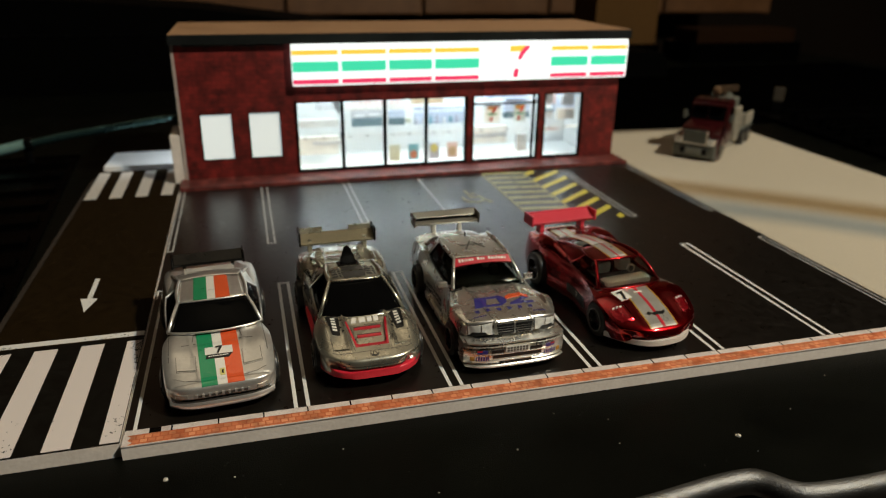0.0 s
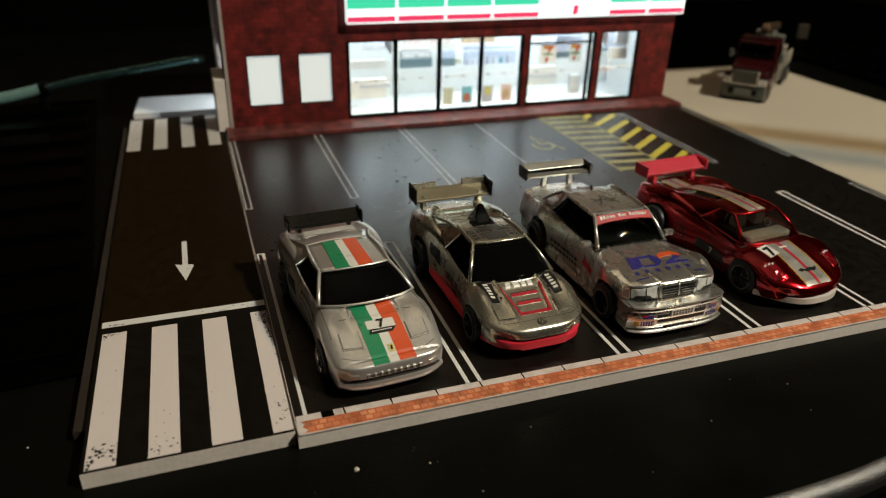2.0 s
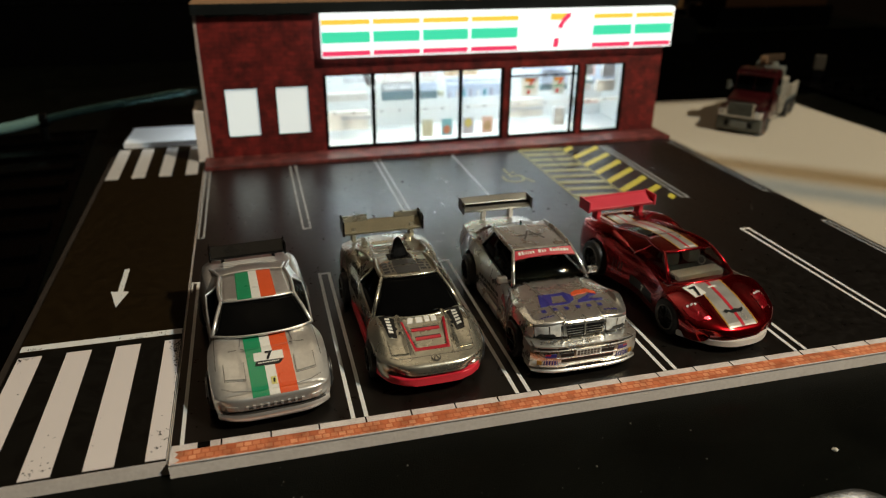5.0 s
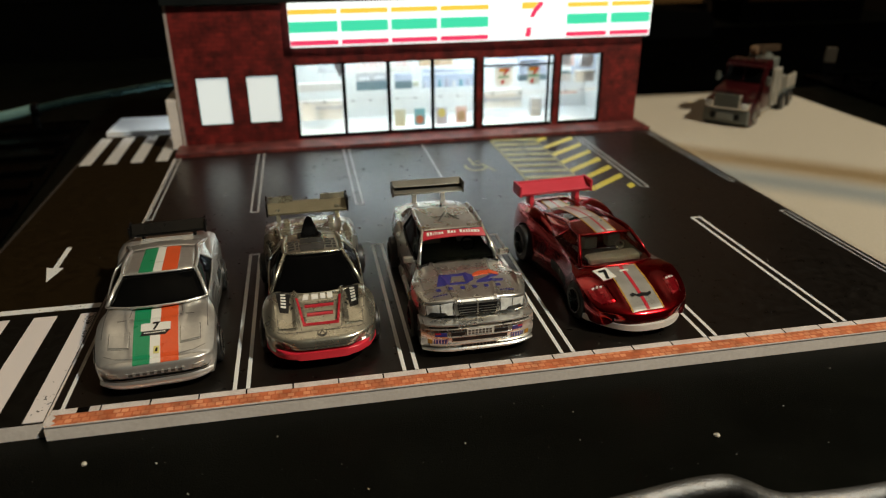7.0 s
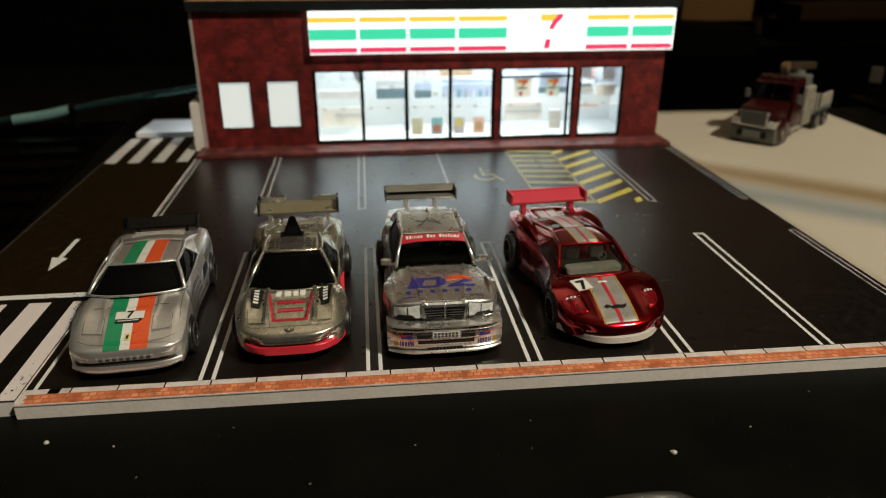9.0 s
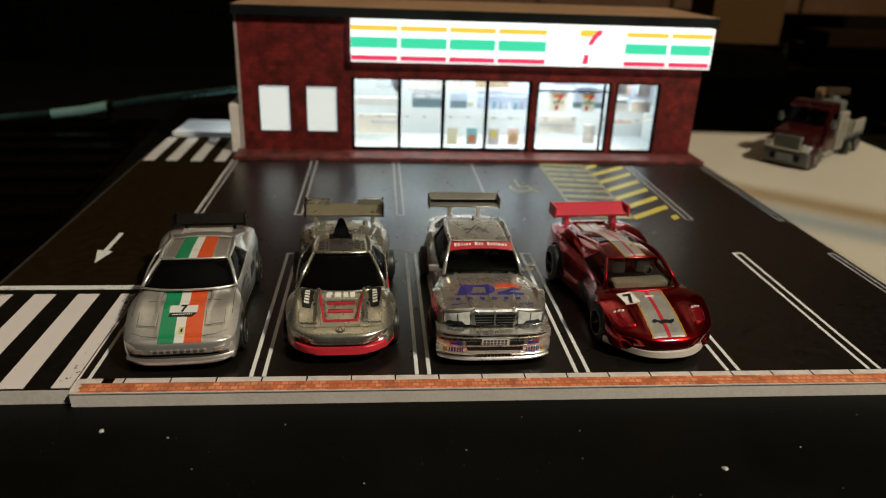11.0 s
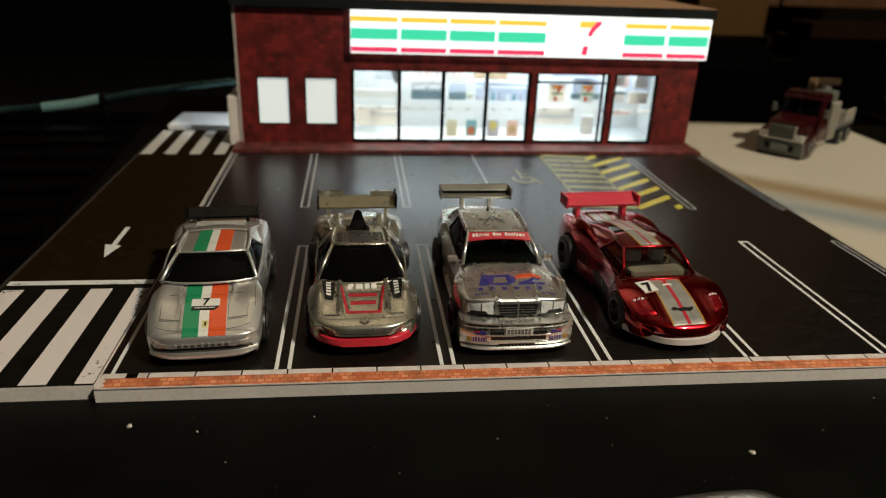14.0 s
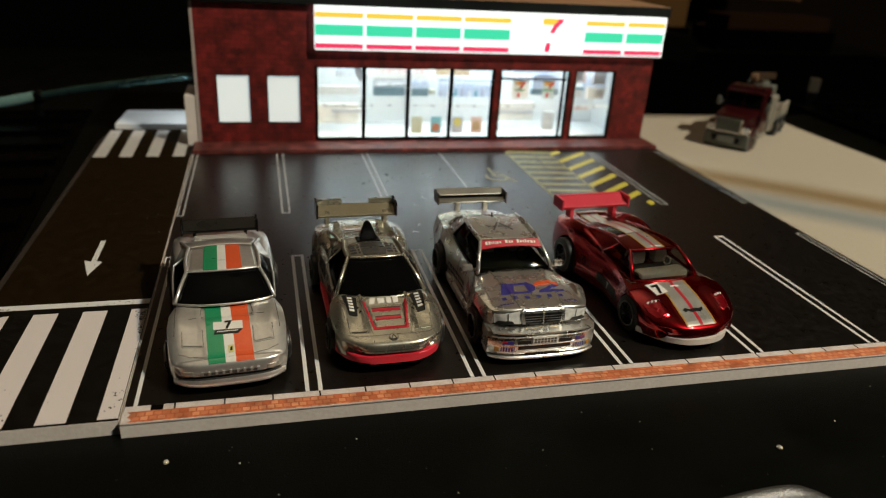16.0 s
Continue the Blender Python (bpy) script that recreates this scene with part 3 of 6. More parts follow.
for name, x0, x1, z0, z1, y, m in (
    # first bay: banner, goods on the counter, low shelf
    ("banner", 7.25, 8.75, 3.2, 4.0, 23.4, GREY_P), ("counter_goods", 6.1, 8.5, 2.2, 2.62, 23.6, BEIGE), ("shelf_goods", 6.2, 8.4, 0.75, 1.75, 23.2, BEIGE), ("shelf_shadow", 7.0, 8.6, 1.30, 1.52, 23.15, GREY_P),
    # second bay: banner, hot cabinet with trays
    ("banner", 8.9, 12.3, 3.1, 4.0, 23.4, BEIGE), ("hot_cabinet", 9.25, 10.95, 2.2, 2.66, 23.3, TEAL), ("hot_cabinet_top", 9.25, 10.95, 2.68, 3.05, 23.35, GREY_P), ("tray", 9.4, 9.95, 2.72, 2.9, 23.32, CARD), ("tray", 10.2, 10.8, 2.76, 2.92, 23.32, CARD),
    # third bay
    ("hot_cabinet", 11.35, 12.25, 2.2, 2.6, 23.3, TEAL), ("hot_cabinet_top", 11.35, 12.25, 2.62, 3.0, 23.35, PALE_BLUE), ("menu_board", 12.7, 14.55, 3.35, 4.0, 23.4, BROWN_P), ("carton", 12.35, 12.62, 2.3, 2.55, 23.3, OLIVE_P),
    # fourth bay
    ("bottle_shelf", 12.9, 15.9, 2.15, 2.85, 23.5, PALE_BLUE), ("bottle_shelf", 12.9, 15.9, 2.95, 3.12, 23.6, PALE_BLUE),
    # doors
    ("banner", 17.0, 19.6, 3.6, 4.0, 23.0, LILAC_P), ("drinks_cabinet", 18.3, 19.9, 2.3, 2.62, 23.4, TEAL), ("drinks_cabinet_top", 18.3, 19.9, 2.64, 3.5, 23.42, PALE_BLUE), ("counter", 16.4, 18.5, 0.85, 1.85, 23.4, BEIGE), ("counter_edge", 16.4, 18.5, 1.25, 1.42, 23.35, GREY_P), ("notice", 18.6, 19.2, 0.65, 1.65, 21.95, GREY_P),
    # last bay
    ("poster", 20.9, 21.35, 3.1, 3.85, 23.0, PINK_P), ("shelf_goods", 20.4, 21.3, 2.2, 2.85, 23.3, BEIGE), ("bottle_shelf", 21.5, 22.9, 2.5, 3.95, 23.6, PALE_BLUE), ("menu_board", 20.35, 20.85, 3.3, 3.95, 22.3, GREY_P), ("carton", 21.5, 22.2, 3.15, 3.9, 22.35, GREY_P), ("shelf_edge", 20.3, 20.9, 2.85, 2.98, 22.2, TEAL), ("shelf_goods", 21.3, 22.35, 2.3, 2.9, 22.5, BEIGE), ("shelf_edge", 20.3, 21.35, 1.72, 1.90, 22.3, PINK_P),
):
    st_box(name, x0, x1, y, y + 0.35, z0, z1, m, parent=inside, bevel=0.02)
for k in range(9):
    st_box("banner_print", 9.35 + k * 0.30, 9.35 + k * 0.30 + 0.12 + 0.05 * (k % 3), 23.38, 23.399, 3.42, 3.66, PINK_P, parent=inside)
for k in range(7):
    x, h = 13.0 + k * 0.40, 0.30 + 0.05 * ((k * 5) % 4)
    part("bottle", (lambda b: (bmesh.ops.translate(b, vec=(-SX, -SY, 0), verts=b.verts), b)[1])(cyl((x, 23.42, 2.2), (x, 23.42, 2.2 + h), 0.10, 0.06, seg=12)), (LILAC_P, CARD, BLUE_P)[k % 3], inside)
# flat grey wedge in the first bay's upper right corner
upright("grey_wedge", [(7.95, 3.98), (8.42, 3.98), (8.42, 3.2), (8.30, 3.25)], 22.2, 22.3, GREY_P, inside)
for x0, x1, m1, m2, z0, z1 in ((11.05, 11.62, OLIVE_P, OLIVE_P, 0.65, 1.1), (12.10, 12.68, BLUE_P, RED_P, 0.62, 1.1), (13.28, 13.88, LILAC_P, YEL_P, 0.92, 1.40), (14.35, 14.95, PINK_P, BROWN_P, 0.66, 1.22)):
    pst = st_box("window_poster", x0, x1, 21.76, 21.772, 0.55, 1.45, m1, "small printed poster in the window")
    n_ = [(x0 + (x1 - x0) * (0.5 + 0.36 * math.cos(k * math.pi / 8)), (z0 + z1) / 2 + (z1 - z0) / 2 * math.sin(k * math.pi / 8)) for k in range(16)]
    upright("poster_patch", n_, 21.752, 21.7595, m2, pst)
DECAL_O, DECAL_R, DECAL_G = surface("mark_orange", (0.75, 0.3, 0.03), None, 0.5), surface("mark_red", (0.6, 0.03, 0.04), None, 0.5), surface("mark_green", (0.03, 0.30, 0.14), None, 0.5)
door_l = st_box("door_mark_panel", 16.45, 17.45, 21.74, 21.752, 2.45, 3.42, CARD, "white door panel with the store's mark")
store_mark(16.95, 2.95, 0.85, 21.72, door_l, (DECAL_O, DECAL_R, DECAL_G))
door_r = st_box("door_mark_panel", 18.25, 18.95, 21.74, 21.752, 2.45, 3.42, surface("frosted", (0.6, 0.66, 0.64), None, 0.6), "pale door panel with the store's mark")
store_mark(18.6, 2.95, 0.85, 21.72, door_r, (DECAL_O, DECAL_R, DECAL_G))

# ---- toy cars ----
from mathutils.bvhtree import BVHTree


def curve_at(pairs, y):
    """A smooth run through (y, value) pairs."""
    if y <= pairs[0][0]:
        return pairs[0][1]
    for i in range(len(pairs) - 1):
        (a, p), (b, q) = pairs[i], pairs[i + 1]
        if y <= b:
            pm = (q - pairs[i - 1][1]) / (b - pairs[i - 1][0]) if i else (q - p) / (b - a)
            qm = (pairs[i + 2][1] - p) / (pairs[i + 2][0] - a) if i + 2 < len(pairs) else (q - p) / (b - a)
            if (q - p) * pm < 0 or q == p:
                pm = 0
            if (q - p) * qm < 0 or q == p:
                qm = 0
            s, h = (y - a) / (b - a), b - a
            return (2 * s**3 - 3 * s**2 + 1) * p + (s**3 - 2 * s**2 + s) * h * pm + (3 * s**2 - 2 * s**3) * q + (s**3 - s**2) * h * qm
    return pairs[-1][1]


def ramp01(v, a, b):
    """0 below a, 1 above b, smooth between."""
    t = min(1.0, max(0.0, (v - a) / (b - a)))
    return t * t * (3 - 2 * t)


def plateau(v, a, b, soft=0.06):
    return ramp01(v, a - soft / 2, a + soft / 2) * (1 - ramp01(v, b - soft / 2, b + soft / 2))


def bumped(v, centre, width):
    return math.exp(-(((v - centre) / width) ** 2))


def shell(length, half, top, edge, sill, bow, crown=2.6, tuck=0.10, shape=None, square=4.0, rows=150, cols=76, sides=10, lean=((0, 0),)):
    """A car's body: cross-sections along y. half, top, edge, sill: runs of half width, middle height, shoulder height and lower edge; lean: how far the upper sides slope in."""
    bm, rings = bmesh.new(), []
    for i in range(rows + 1):
        s = i / rows
        y = length * (0.5 - 0.5 * math.cos(math.pi * s)) * 0.55 + length * s * 0.45
        w, zt, ze, zs = (curve_at(c, y) for c in (half, top, edge, sill))
        inn, ring = curve_at(lean, y), []
        side = [(w - tuck * (1 - f) ** 2 - 0.05 * f**6 - inn * max(0.0, (f - 0.4) / 0.6) ** 1.3, zs + (ze - zs) * f) for f in (k / sides for k in range(sides))]
        ring += [(-x, z) for x, z in side]
        for k in range(cols + 1):
            u = 2 * k / cols - 1
            u = math.copysign(abs(u) ** 0.85, u)
            ring.append((u * (w - 0.05 - inn), zt - (zt - ze) * abs(u) ** crown))
        ring += side[::-1]
        made = []
        for x, z in ring:
            u = x / max(w, 1e-3)
            yy = y + bow * abs(u) ** square * max(0.0, 1 - y / 2.2) - 0.6 * bow * u * u * max(0.0, 1 - (length - y) / 1.5)
            if shape and z > zs + 0.6 * (ze - zs):
                z += shape(x, yy)
            made.append(bm.verts.new((x, yy, z)))
        rings.append(made)
    n = len(rings[0])
    for a, b in zip(rings, rings[1:]):
        for k in range(n):
            bm.faces.new((a[k], a[(k + 1) % n], b[(k + 1) % n], b[k]))
    bm.faces.new(rings[0])
    bm.faces.new(rings[-1][::-1])
    bmesh.ops.recalc_face_normals(bm, faces=bm.faces)
    return bm


def cut_arches(bm, wheels):
    """Cuts round wheel arches (y, z, radius, half width) out of a body."""
    me = bpy.data.meshes.new("body_form")
    bm.to_mesh(me)
    bm.free()
    ob = new("body_form", me)
    cb = bmesh.new()
    for y, z, r, w in wheels:
        add_cyl(cb, (w - 0.55, y, z), (w + 0.6, y, z), r, seg=32)
        add_cyl(cb, (-w - 0.6, y, z), (-w + 0.55, y, z), r, seg=32)
    bmesh.ops.recalc_face_normals(cb, faces=cb.faces)
    ce = bpy.data.meshes.new("arch_form")
    cb.to_mesh(ce)
    cb.free()
    cutter = new("arch_form", ce)
    mod = ob.modifiers.new("arches", "BOOLEAN")
    mod.operation, mod.object, mod.solver = "DIFFERENCE", cutter, "EXACT"
    bpy.context.view_layer.update()
    dep = bpy.context.evaluated_depsgraph_get()
    done = bpy.data.meshes.new_from_object(ob.evaluated_get(dep))
    out = bmesh.new()
    out.from_mesh(done)
    for o, d in ((ob, me), (cutter, ce)):
        bpy.data.objects.remove(o)
        bpy.data.meshes.remove(d)
    bpy.data.meshes.remove(done)
    return out


def grid_cut(bm, step):
    """Cuts a flat mesh in the x-y plane into small pieces, so that it can be bent."""
    bmesh.ops.triangulate(bm, faces=bm.faces)
    for axis in (0, 1):
        vals = [v.co[axis] for v in bm.verts]
        k, hi = math.ceil(min(vals) / step) * step, max(vals)
        while k < hi:
            no = Vector((1, 0, 0)) if axis == 0 else Vector((0, 1, 0))
            bmesh.ops.bisect_plane(bm, geom=list(bm.verts) + list(bm.edges) + list(bm.faces), plane_co=no * k, plane_no=no, dist=1e-5)
            k += step
    return bm


def laid(bm, tree, way, off, skirt=0.02):
    """Lays a flat mesh (x, y) on a body: way 'down' (x, y), 'front' (x, z seen from the nose) or 'right'/'left' (y, z seen from the side)."""
    lost = []
    for v in bm.verts:
        a, b = v.co.x, v.co.y
        start, d = {"down": ((a, b, 9), (0, 0, -1)), "front": ((a, -9, b), (0, 1, 0)), "right": ((9, a, b), (-1, 0, 0)), "left": ((-9, a, b), (1, 0, 0))}[way]
        hit, normal, _, _ = tree.ray_cast(Vector(start), Vector(d))
        if hit is None:
            lost.append(v)
        else:
            v.co = hit - Vector(d) * off
    if lost:
        bmesh.ops.delete(bm, geom=lost, context="VERTS")
    if skirt and bm.faces:
        d = Vector({"down": (0, 0, -1), "front": (0, 1, 0), "right": (-1, 0, 0), "left": (1, 0, 0)}[way])
        rim = [e for e in bm.edges if len(e.link_faces) == 1]
        out = bmesh.ops.extrude_edge_only(bm, edges=rim)
        bmesh.ops.translate(bm, vec=d * (off + skirt), verts=[v for v in out["geom"] if isinstance(v, bmesh.types.BMVert)])
    return bm


def flat(*polys):
    bm = bmesh.new()
    for pts in polys:
        bm.faces.new([bm.verts.new((x, y, 0)) for x, y in pts])
    return bm


def rect(x0, x1, y0, y1):
    return [(x0, y0), (x1, y0), (x1, y1), (x0, y1)]


def letters(text, size, x, y, turn=0.0, bold=0.0, squash=1.0):
    """Flat letters centred at (x, y)."""
    cu = bpy.data.curves.new("letters", "FONT")
    cu.body, cu.size, cu.align_x, cu.align_y, cu.offset = text, size, "CENTER", "CENTER", bold
    ob = new("letters", cu)
    bpy.context.view_layer.update()
    me = bpy.data.meshes.new_from_object(ob.evaluated_get(bpy.context.evaluated_depsgraph_get()))
    bm = bmesh.new()
    bm.from_mesh(me)
    bpy.data.objects.remove(ob)
    bpy.data.curves.remove(cu)
    bpy.data.meshes.remove(me)
    bmesh.ops.transform(bm, matrix=Matrix.Translation((x, y, 0)) @ Matrix.Rotation(radians(turn), 4, "Z") @ Matrix.Diagonal((squash, 1, 1, 1)), verts=bm.verts)
    return bm


def patch(p00, p10, p01, p11, bulge, n=10):
    """A curved four-cornered panel that bulges by the vector given."""
    bm = bmesh.new()
    p00, p10, p01, p11, bulge = (Vector(p) for p in (p00, p10, p01, p11, bulge))
    g = [[bm.verts.new((p00 * (1 - u) + p10 * u) * (1 - v) + (p01 * (1 - u) + p11 * u) * v + bulge * (4 * u * (1 - u)) * (0.35 + 0.65 * 4 * v * (1 - v))) for u in (i / n for i in range(n + 1))] for v in (j / n for j in range(n + 1))]
    for a, b in zip(g, g[1:]):
        for k in range(n):
            bm.faces.new((a[k], a[k + 1], b[k + 1], b[k]))
    return bm


def thick(bm, depth):
    bmesh.ops.recalc_face_normals(bm, faces=bm.faces)
    bmesh.ops.solidify(bm, geom=list(bm.faces), thickness=depth)
    return bm


def add_wheel(parent, x, y, z, r, w, rim_mat, spokes, side):
    tyre = cyl((x - w / 2, y, z), (x + w / 2, y, z), r, seg=36, bevel=r * 0.12)
    t = part("wheel", tyre, RUBBER, parent, smooth="edges")
    out = x + side * (w / 2)
    bm = cyl((out - side * 0.05, y, z), (out + side * 0.012, y, z), r * 0.66, seg=32, bevel=0.01)
    part("rim", bm, rim_mat, t)
    ring = bmesh.new()
    add_tube(ring, [(out + side * 0.02, y + r * 0.66 * math.cos(a), z + r * 0.66 * math.sin(a)) for a in (2 * math.pi * k / 28 for k in range(29))], 0.022, 6)
    part("rim_ring", ring, SHADE_METAL, t)
    sp = bmesh.new()
    for k in range(spokes):
        a = 2 * math.pi * k / spokes
        add_tube(sp, [(out + side * 0.03, y, z), (out + side * 0.018, y + r * 0.62 * math.cos(a), z + r * 0.62 * math.sin(a))], 0.025, 6)
    part("spokes", sp, SILVER if spokes == 5 else rim_mat, t)
    return t


def loft(low, high, bulge, n=14, m=8):
    """A curved panel between two edge curves, each a function of 0 to 1."""
    bm, bulge = bmesh.new(), Vector(bulge)
    g = [[bm.verts.new(low(i / n) * (1 - j / m) + high(i / n) * (j / m) + bulge * (4 * j / m * (1 - j / m)) * (0.4 + 2.4 * i / n * (1 - i / n))) for i in range(n + 1)] for j in range(m + 1)]
    for a, b in zip(g, g[1:]):
        for k in range(n):
            bm.faces.new((a[k], a[k + 1], b[k + 1], b[k]))
    return bm


def glasshouse(car, base_f, base_r, roof_f, roof_r, paint, glass, post, crown=0.05, roof_label="", rear_glass=True, bow=0.25, quarter=0.62, trim=None, ox=0.0, side=None):
    """Screen, side windows, quarter panels, roof and posts. base_f: (half width, y, z) of the screen's foot; base_r the rear's foot; roof_f and roof_r the roof's front and rear."""
    def cross(p, fwd, up):
        return lambda t: Vector((ox + (2 * t - 1) * p[0], p[1] - fwd * (1 - abs(2 * t - 1) ** 2.4), p[2] + up * (1 - (2 * t - 1) ** 2)))

    foot, head = cross(base_f, bow, 0.03), cross(roof_f, bow * 0.55, crown)
    back, tail = cross(roof_r, -0.04, crown), cross(base_r, -0.08, 0.04)
    part("windscreen", thick(loft(foot, head, (0, -0.035, 0.03)), 0.03), glass, car, smooth=True)
    ro = part("roof", thick(loft(head, back, (0, 0, 0.02)), 0.04), paint, car, roof_label, smooth=True)
    part("rear_screen", thick(loft(back, tail, (0, 0.04, 0.05)), 0.03), glass if rear_glass else paint, car, smooth=True)
    for s in (-1, 1):
        low = lambda t: Vector((s * base_f[0], base_f[1], base_f[2])).lerp(Vector((s * base_r[0], base_r[1], base_r[2])), t) + Vector((ox + s * 0.10 * math.sin(math.pi * t), 0, 0))
        high = lambda t: Vector((s * roof_f[0], roof_f[1], roof_f[2])).lerp(Vector((s * roof_r[0], roof_r[1], roof_r[2])), t) + Vector((ox + s * 0.05 * math.sin(math.pi * t), 0, 0.02 * math.sin(math.pi * t)))
        part("side_window", thick(loft(lambda t: low(t * quarter), lambda t: high(t * quarter), (s * 0.02, 0, 0)), 0.03), side or glass, car, smooth=True)
        part("quarter_panel", thick(loft(lambda t: low(quarter + t * (1 - quarter)), lambda t: high(quarter + t * (1 - quarter)), (s * 0.03, 0, 0)), 0.04), paint, car, smooth=True)
        bm = bmesh.new()
        a, b = low(0), high(0)
        add_tube(bm, [a, a.lerp(b, 0.5) + Vector((s * 0.01, -0.02, 0.02)), b] + [high(k / 8) for k in range(1, 9)] + [high(1).lerp(low(1), 0.5) + Vector((0, 0.02, 0.03)), low(1)], post, 8)
        part("post", bm, paint, car, smooth=True)
        bm = bmesh.new()
        add_tube(bm, [low(k / 10 * quarter) + Vector((s * 0.01, 0, 0)) for k in range(11)] + [high(quarter) + Vector((s * 0.01, 0, 0))], post * 0.55, 8)
        part("window_trim", bm, trim or paint, car, smooth=True)
    for name, e in (("screen_trim", foot), ("header_trim", head)):
        bm = bmesh.new()
        add_tube(bm, [e(k / 14) + Vector((0, -0.01, 0.012)) for k in range(15)], post * 0.6, 8)
        part(name, bm, trim or paint, car, smooth=True)
    return ro


def nose_y(x, half, bow):
    u = abs(x / half)
    return bow * u**4


def nose_bar(x0, x1, z0, z1, half, bow, off, depth=0.05, n=10, taper=0.0, round_=0.0):
    """A bar that follows a bowed nose from x0 to x1; off: how far it stands out; taper: how much its ends rise from below."""
    bm, rows_ = bmesh.new(), []
    for k in range(n + 1):
        x = x0 + (x1 - x0) * k / n
        y = nose_y(x, half, bow) - off
        lo = z0 + taper * abs(x / half) ** 5
        hi = z1 - 0.3 * taper * abs(x / half) ** 5
        rows_.append([bm.verts.new(p) for p in ((x, y + round_, lo), (x, y, lo + 0.3 * (hi - lo)), (x, y, lo + 0.7 * (hi - lo)), (x, y + round_, hi), (x, y + depth + round_, hi), (x, y + depth + round_, lo))])
    for a, b in zip(rows_, rows_[1:]):
        for q in range(6):
            bm.faces.new((a[q], a[(q + 1) % 6], b[(q + 1) % 6], b[q]))
    bm.faces.new(rows_[0])
    bm.faces.new(rows_[-1][::-1])
    return bm


def chin(half, reach, back, z0, z1, power=2.6, inner=0.55, bevel=0.05):
    """A plastic lip round a nose: a rounded slab with a hollow back edge."""
    outer = [(half * u, reach + (back - reach) * abs(u) ** power) for u in (math.sin(math.pi * (k / 28 - 0.5)) for k in range(29))]
    inn = [(half * inner * u, back - (back - reach) * 0.25 * (1 - u * u)) for u in (1 - k / 6 for k in range(13))]
    bm = slab(outer + inn, z0, z1)
    bmesh.ops.bevel(bm, geom=[e for e in bm.edges if abs(e.verts[0].co.z - e.verts[1].co.z) < 1e-6], offset=bevel, segments=4, affect="EDGES", profile=0.6)
    return bm


def tree_of(ob):
    me = ob.data
    return BVHTree.FromPolygons([tuple(100 * c for c in v.co) for v in me.vertices], [tuple(p.vertices) for p in me.polygons])


def decal(name, bm, tree, way, mat_, parent, off=0.012, step=0.09, label="", skirt=0.02):
    bm = laid(grid_cut(bm, step), tree, way, off, skirt)
    if not bm.faces:
        bm.free()
        return None
    return part(name, bm, mat_, parent, label)


def car_paint(name, a, b, rough, metal, coat=0.6, stain=120, flake=900, peel=0.05):
    return surface(name, a, b, rough, metal=metal, grain=flake, stain=stain, coat=coat, spread=0.03, bump=peel)


SILVER_PAINT = car_paint("silver_paint", (0.80, 0.78, 0.74), (0.69, 0.668, 0.63), 0.36, 0.80, coat=1.0, peel=0.018)
CHAMPAGNE = car_paint("champagne_paint", (0.60, 0.575, 0.475), (0.52, 0.495, 0.40), 0.28, 0.90, coat=1.0, stain=200, peel=0.0)
RAW_SILVER = car_paint("bare_silver", (0.82, 0.80, 0.75), (0.70, 0.68, 0.635), 0.28, 0.91, coat=1.0, stain=260, peel=0.0)
CANDY_RED = car_paint("candy_red", (0.42, 0.0045, 0.010), (0.30, 0.0025, 0.006), 0.20, 0.95, coat=1.0, peel=0.012)
RED_PLASTIC = surface("red_plastic", (0.68, 0.03, 0.05), (0.60, 0.02, 0.04), 0.35, spread=0.06)
CORAL = surface("coral_red_plastic", (0.62, 0.05, 0.08), (0.55, 0.04, 0.06), 0.4, spread=0.06)
WHITE_PLASTIC = surface("white_plastic", (0.68, 0.64, 0.58), (0.6, 0.56, 0.5), 0.35, spread=0.06)
TINT = surface("black_tint", (0.003, 0.003, 0.003), (0.002, 0.002, 0.002), 0.05, grain=300, stain=100, spread=0.015, ior=1.10)
CLEAR = surface("smoky_window", (0.88, 0.86, 0.80), (0.84, 0.82, 0.76), 0.04, glass=1.0, spread=0.01, ior=1.08)
DARK_CLEAR = surface("grey_window", (0.72, 0.72, 0.70), (0.68, 0.68, 0.66), 0.04, glass=1.0, spread=0.01, ior=1.08)
GREEN_T = surface("tampo_green", (0.01, 0.26, 0.11), (0.01, 0.22, 0.09), 0.35, coat=0.8)
ORANGE_T = surface("tampo_orange", (0.72, 0.10, 0.025), (0.65, 0.08, 0.02), 0.35, coat=0.8)
CREAM_T = surface("tampo_white", (0.78, 0.76, 0.70), (0.7, 0.68, 0.62), 0.35, coat=0.8)
RED_T = surface("tampo_red", (0.52, 0.02, 0.035), (0.45, 0.015, 0.03), 0.35, coat=0.8)
BLUE_T = surface("tampo_blue", (0.03, 0.03, 0.22), (0.025, 0.025, 0.17), 0.35, coat=0.8)
GOLD_T = surface("tampo_gold", (0.45, 0.22, 0.03), (0.4, 0.2, 0.03), 0.35)
BLACK_T = surface("tampo_black", (0.01, 0.01, 0.01), (0.008, 0.008, 0.008), 0.35)
GREY_T = surface("tampo_grey", (0.52, 0.50, 0.46), (0.44, 0.42, 0.38), 0.36, metal=0.6, coat=0.5)
LAMP_T = surface("headlamp_print", (0.80, 0.80, 0.76), (0.52, 0.52, 0.50), 0.2, grain=900, stain=500)
SEAM = surface("panel_seam", (0.05, 0.045, 0.04), (0.03, 0.03, 0.028), 0.5)
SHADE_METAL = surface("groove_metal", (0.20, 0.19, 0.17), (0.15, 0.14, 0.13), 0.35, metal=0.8)
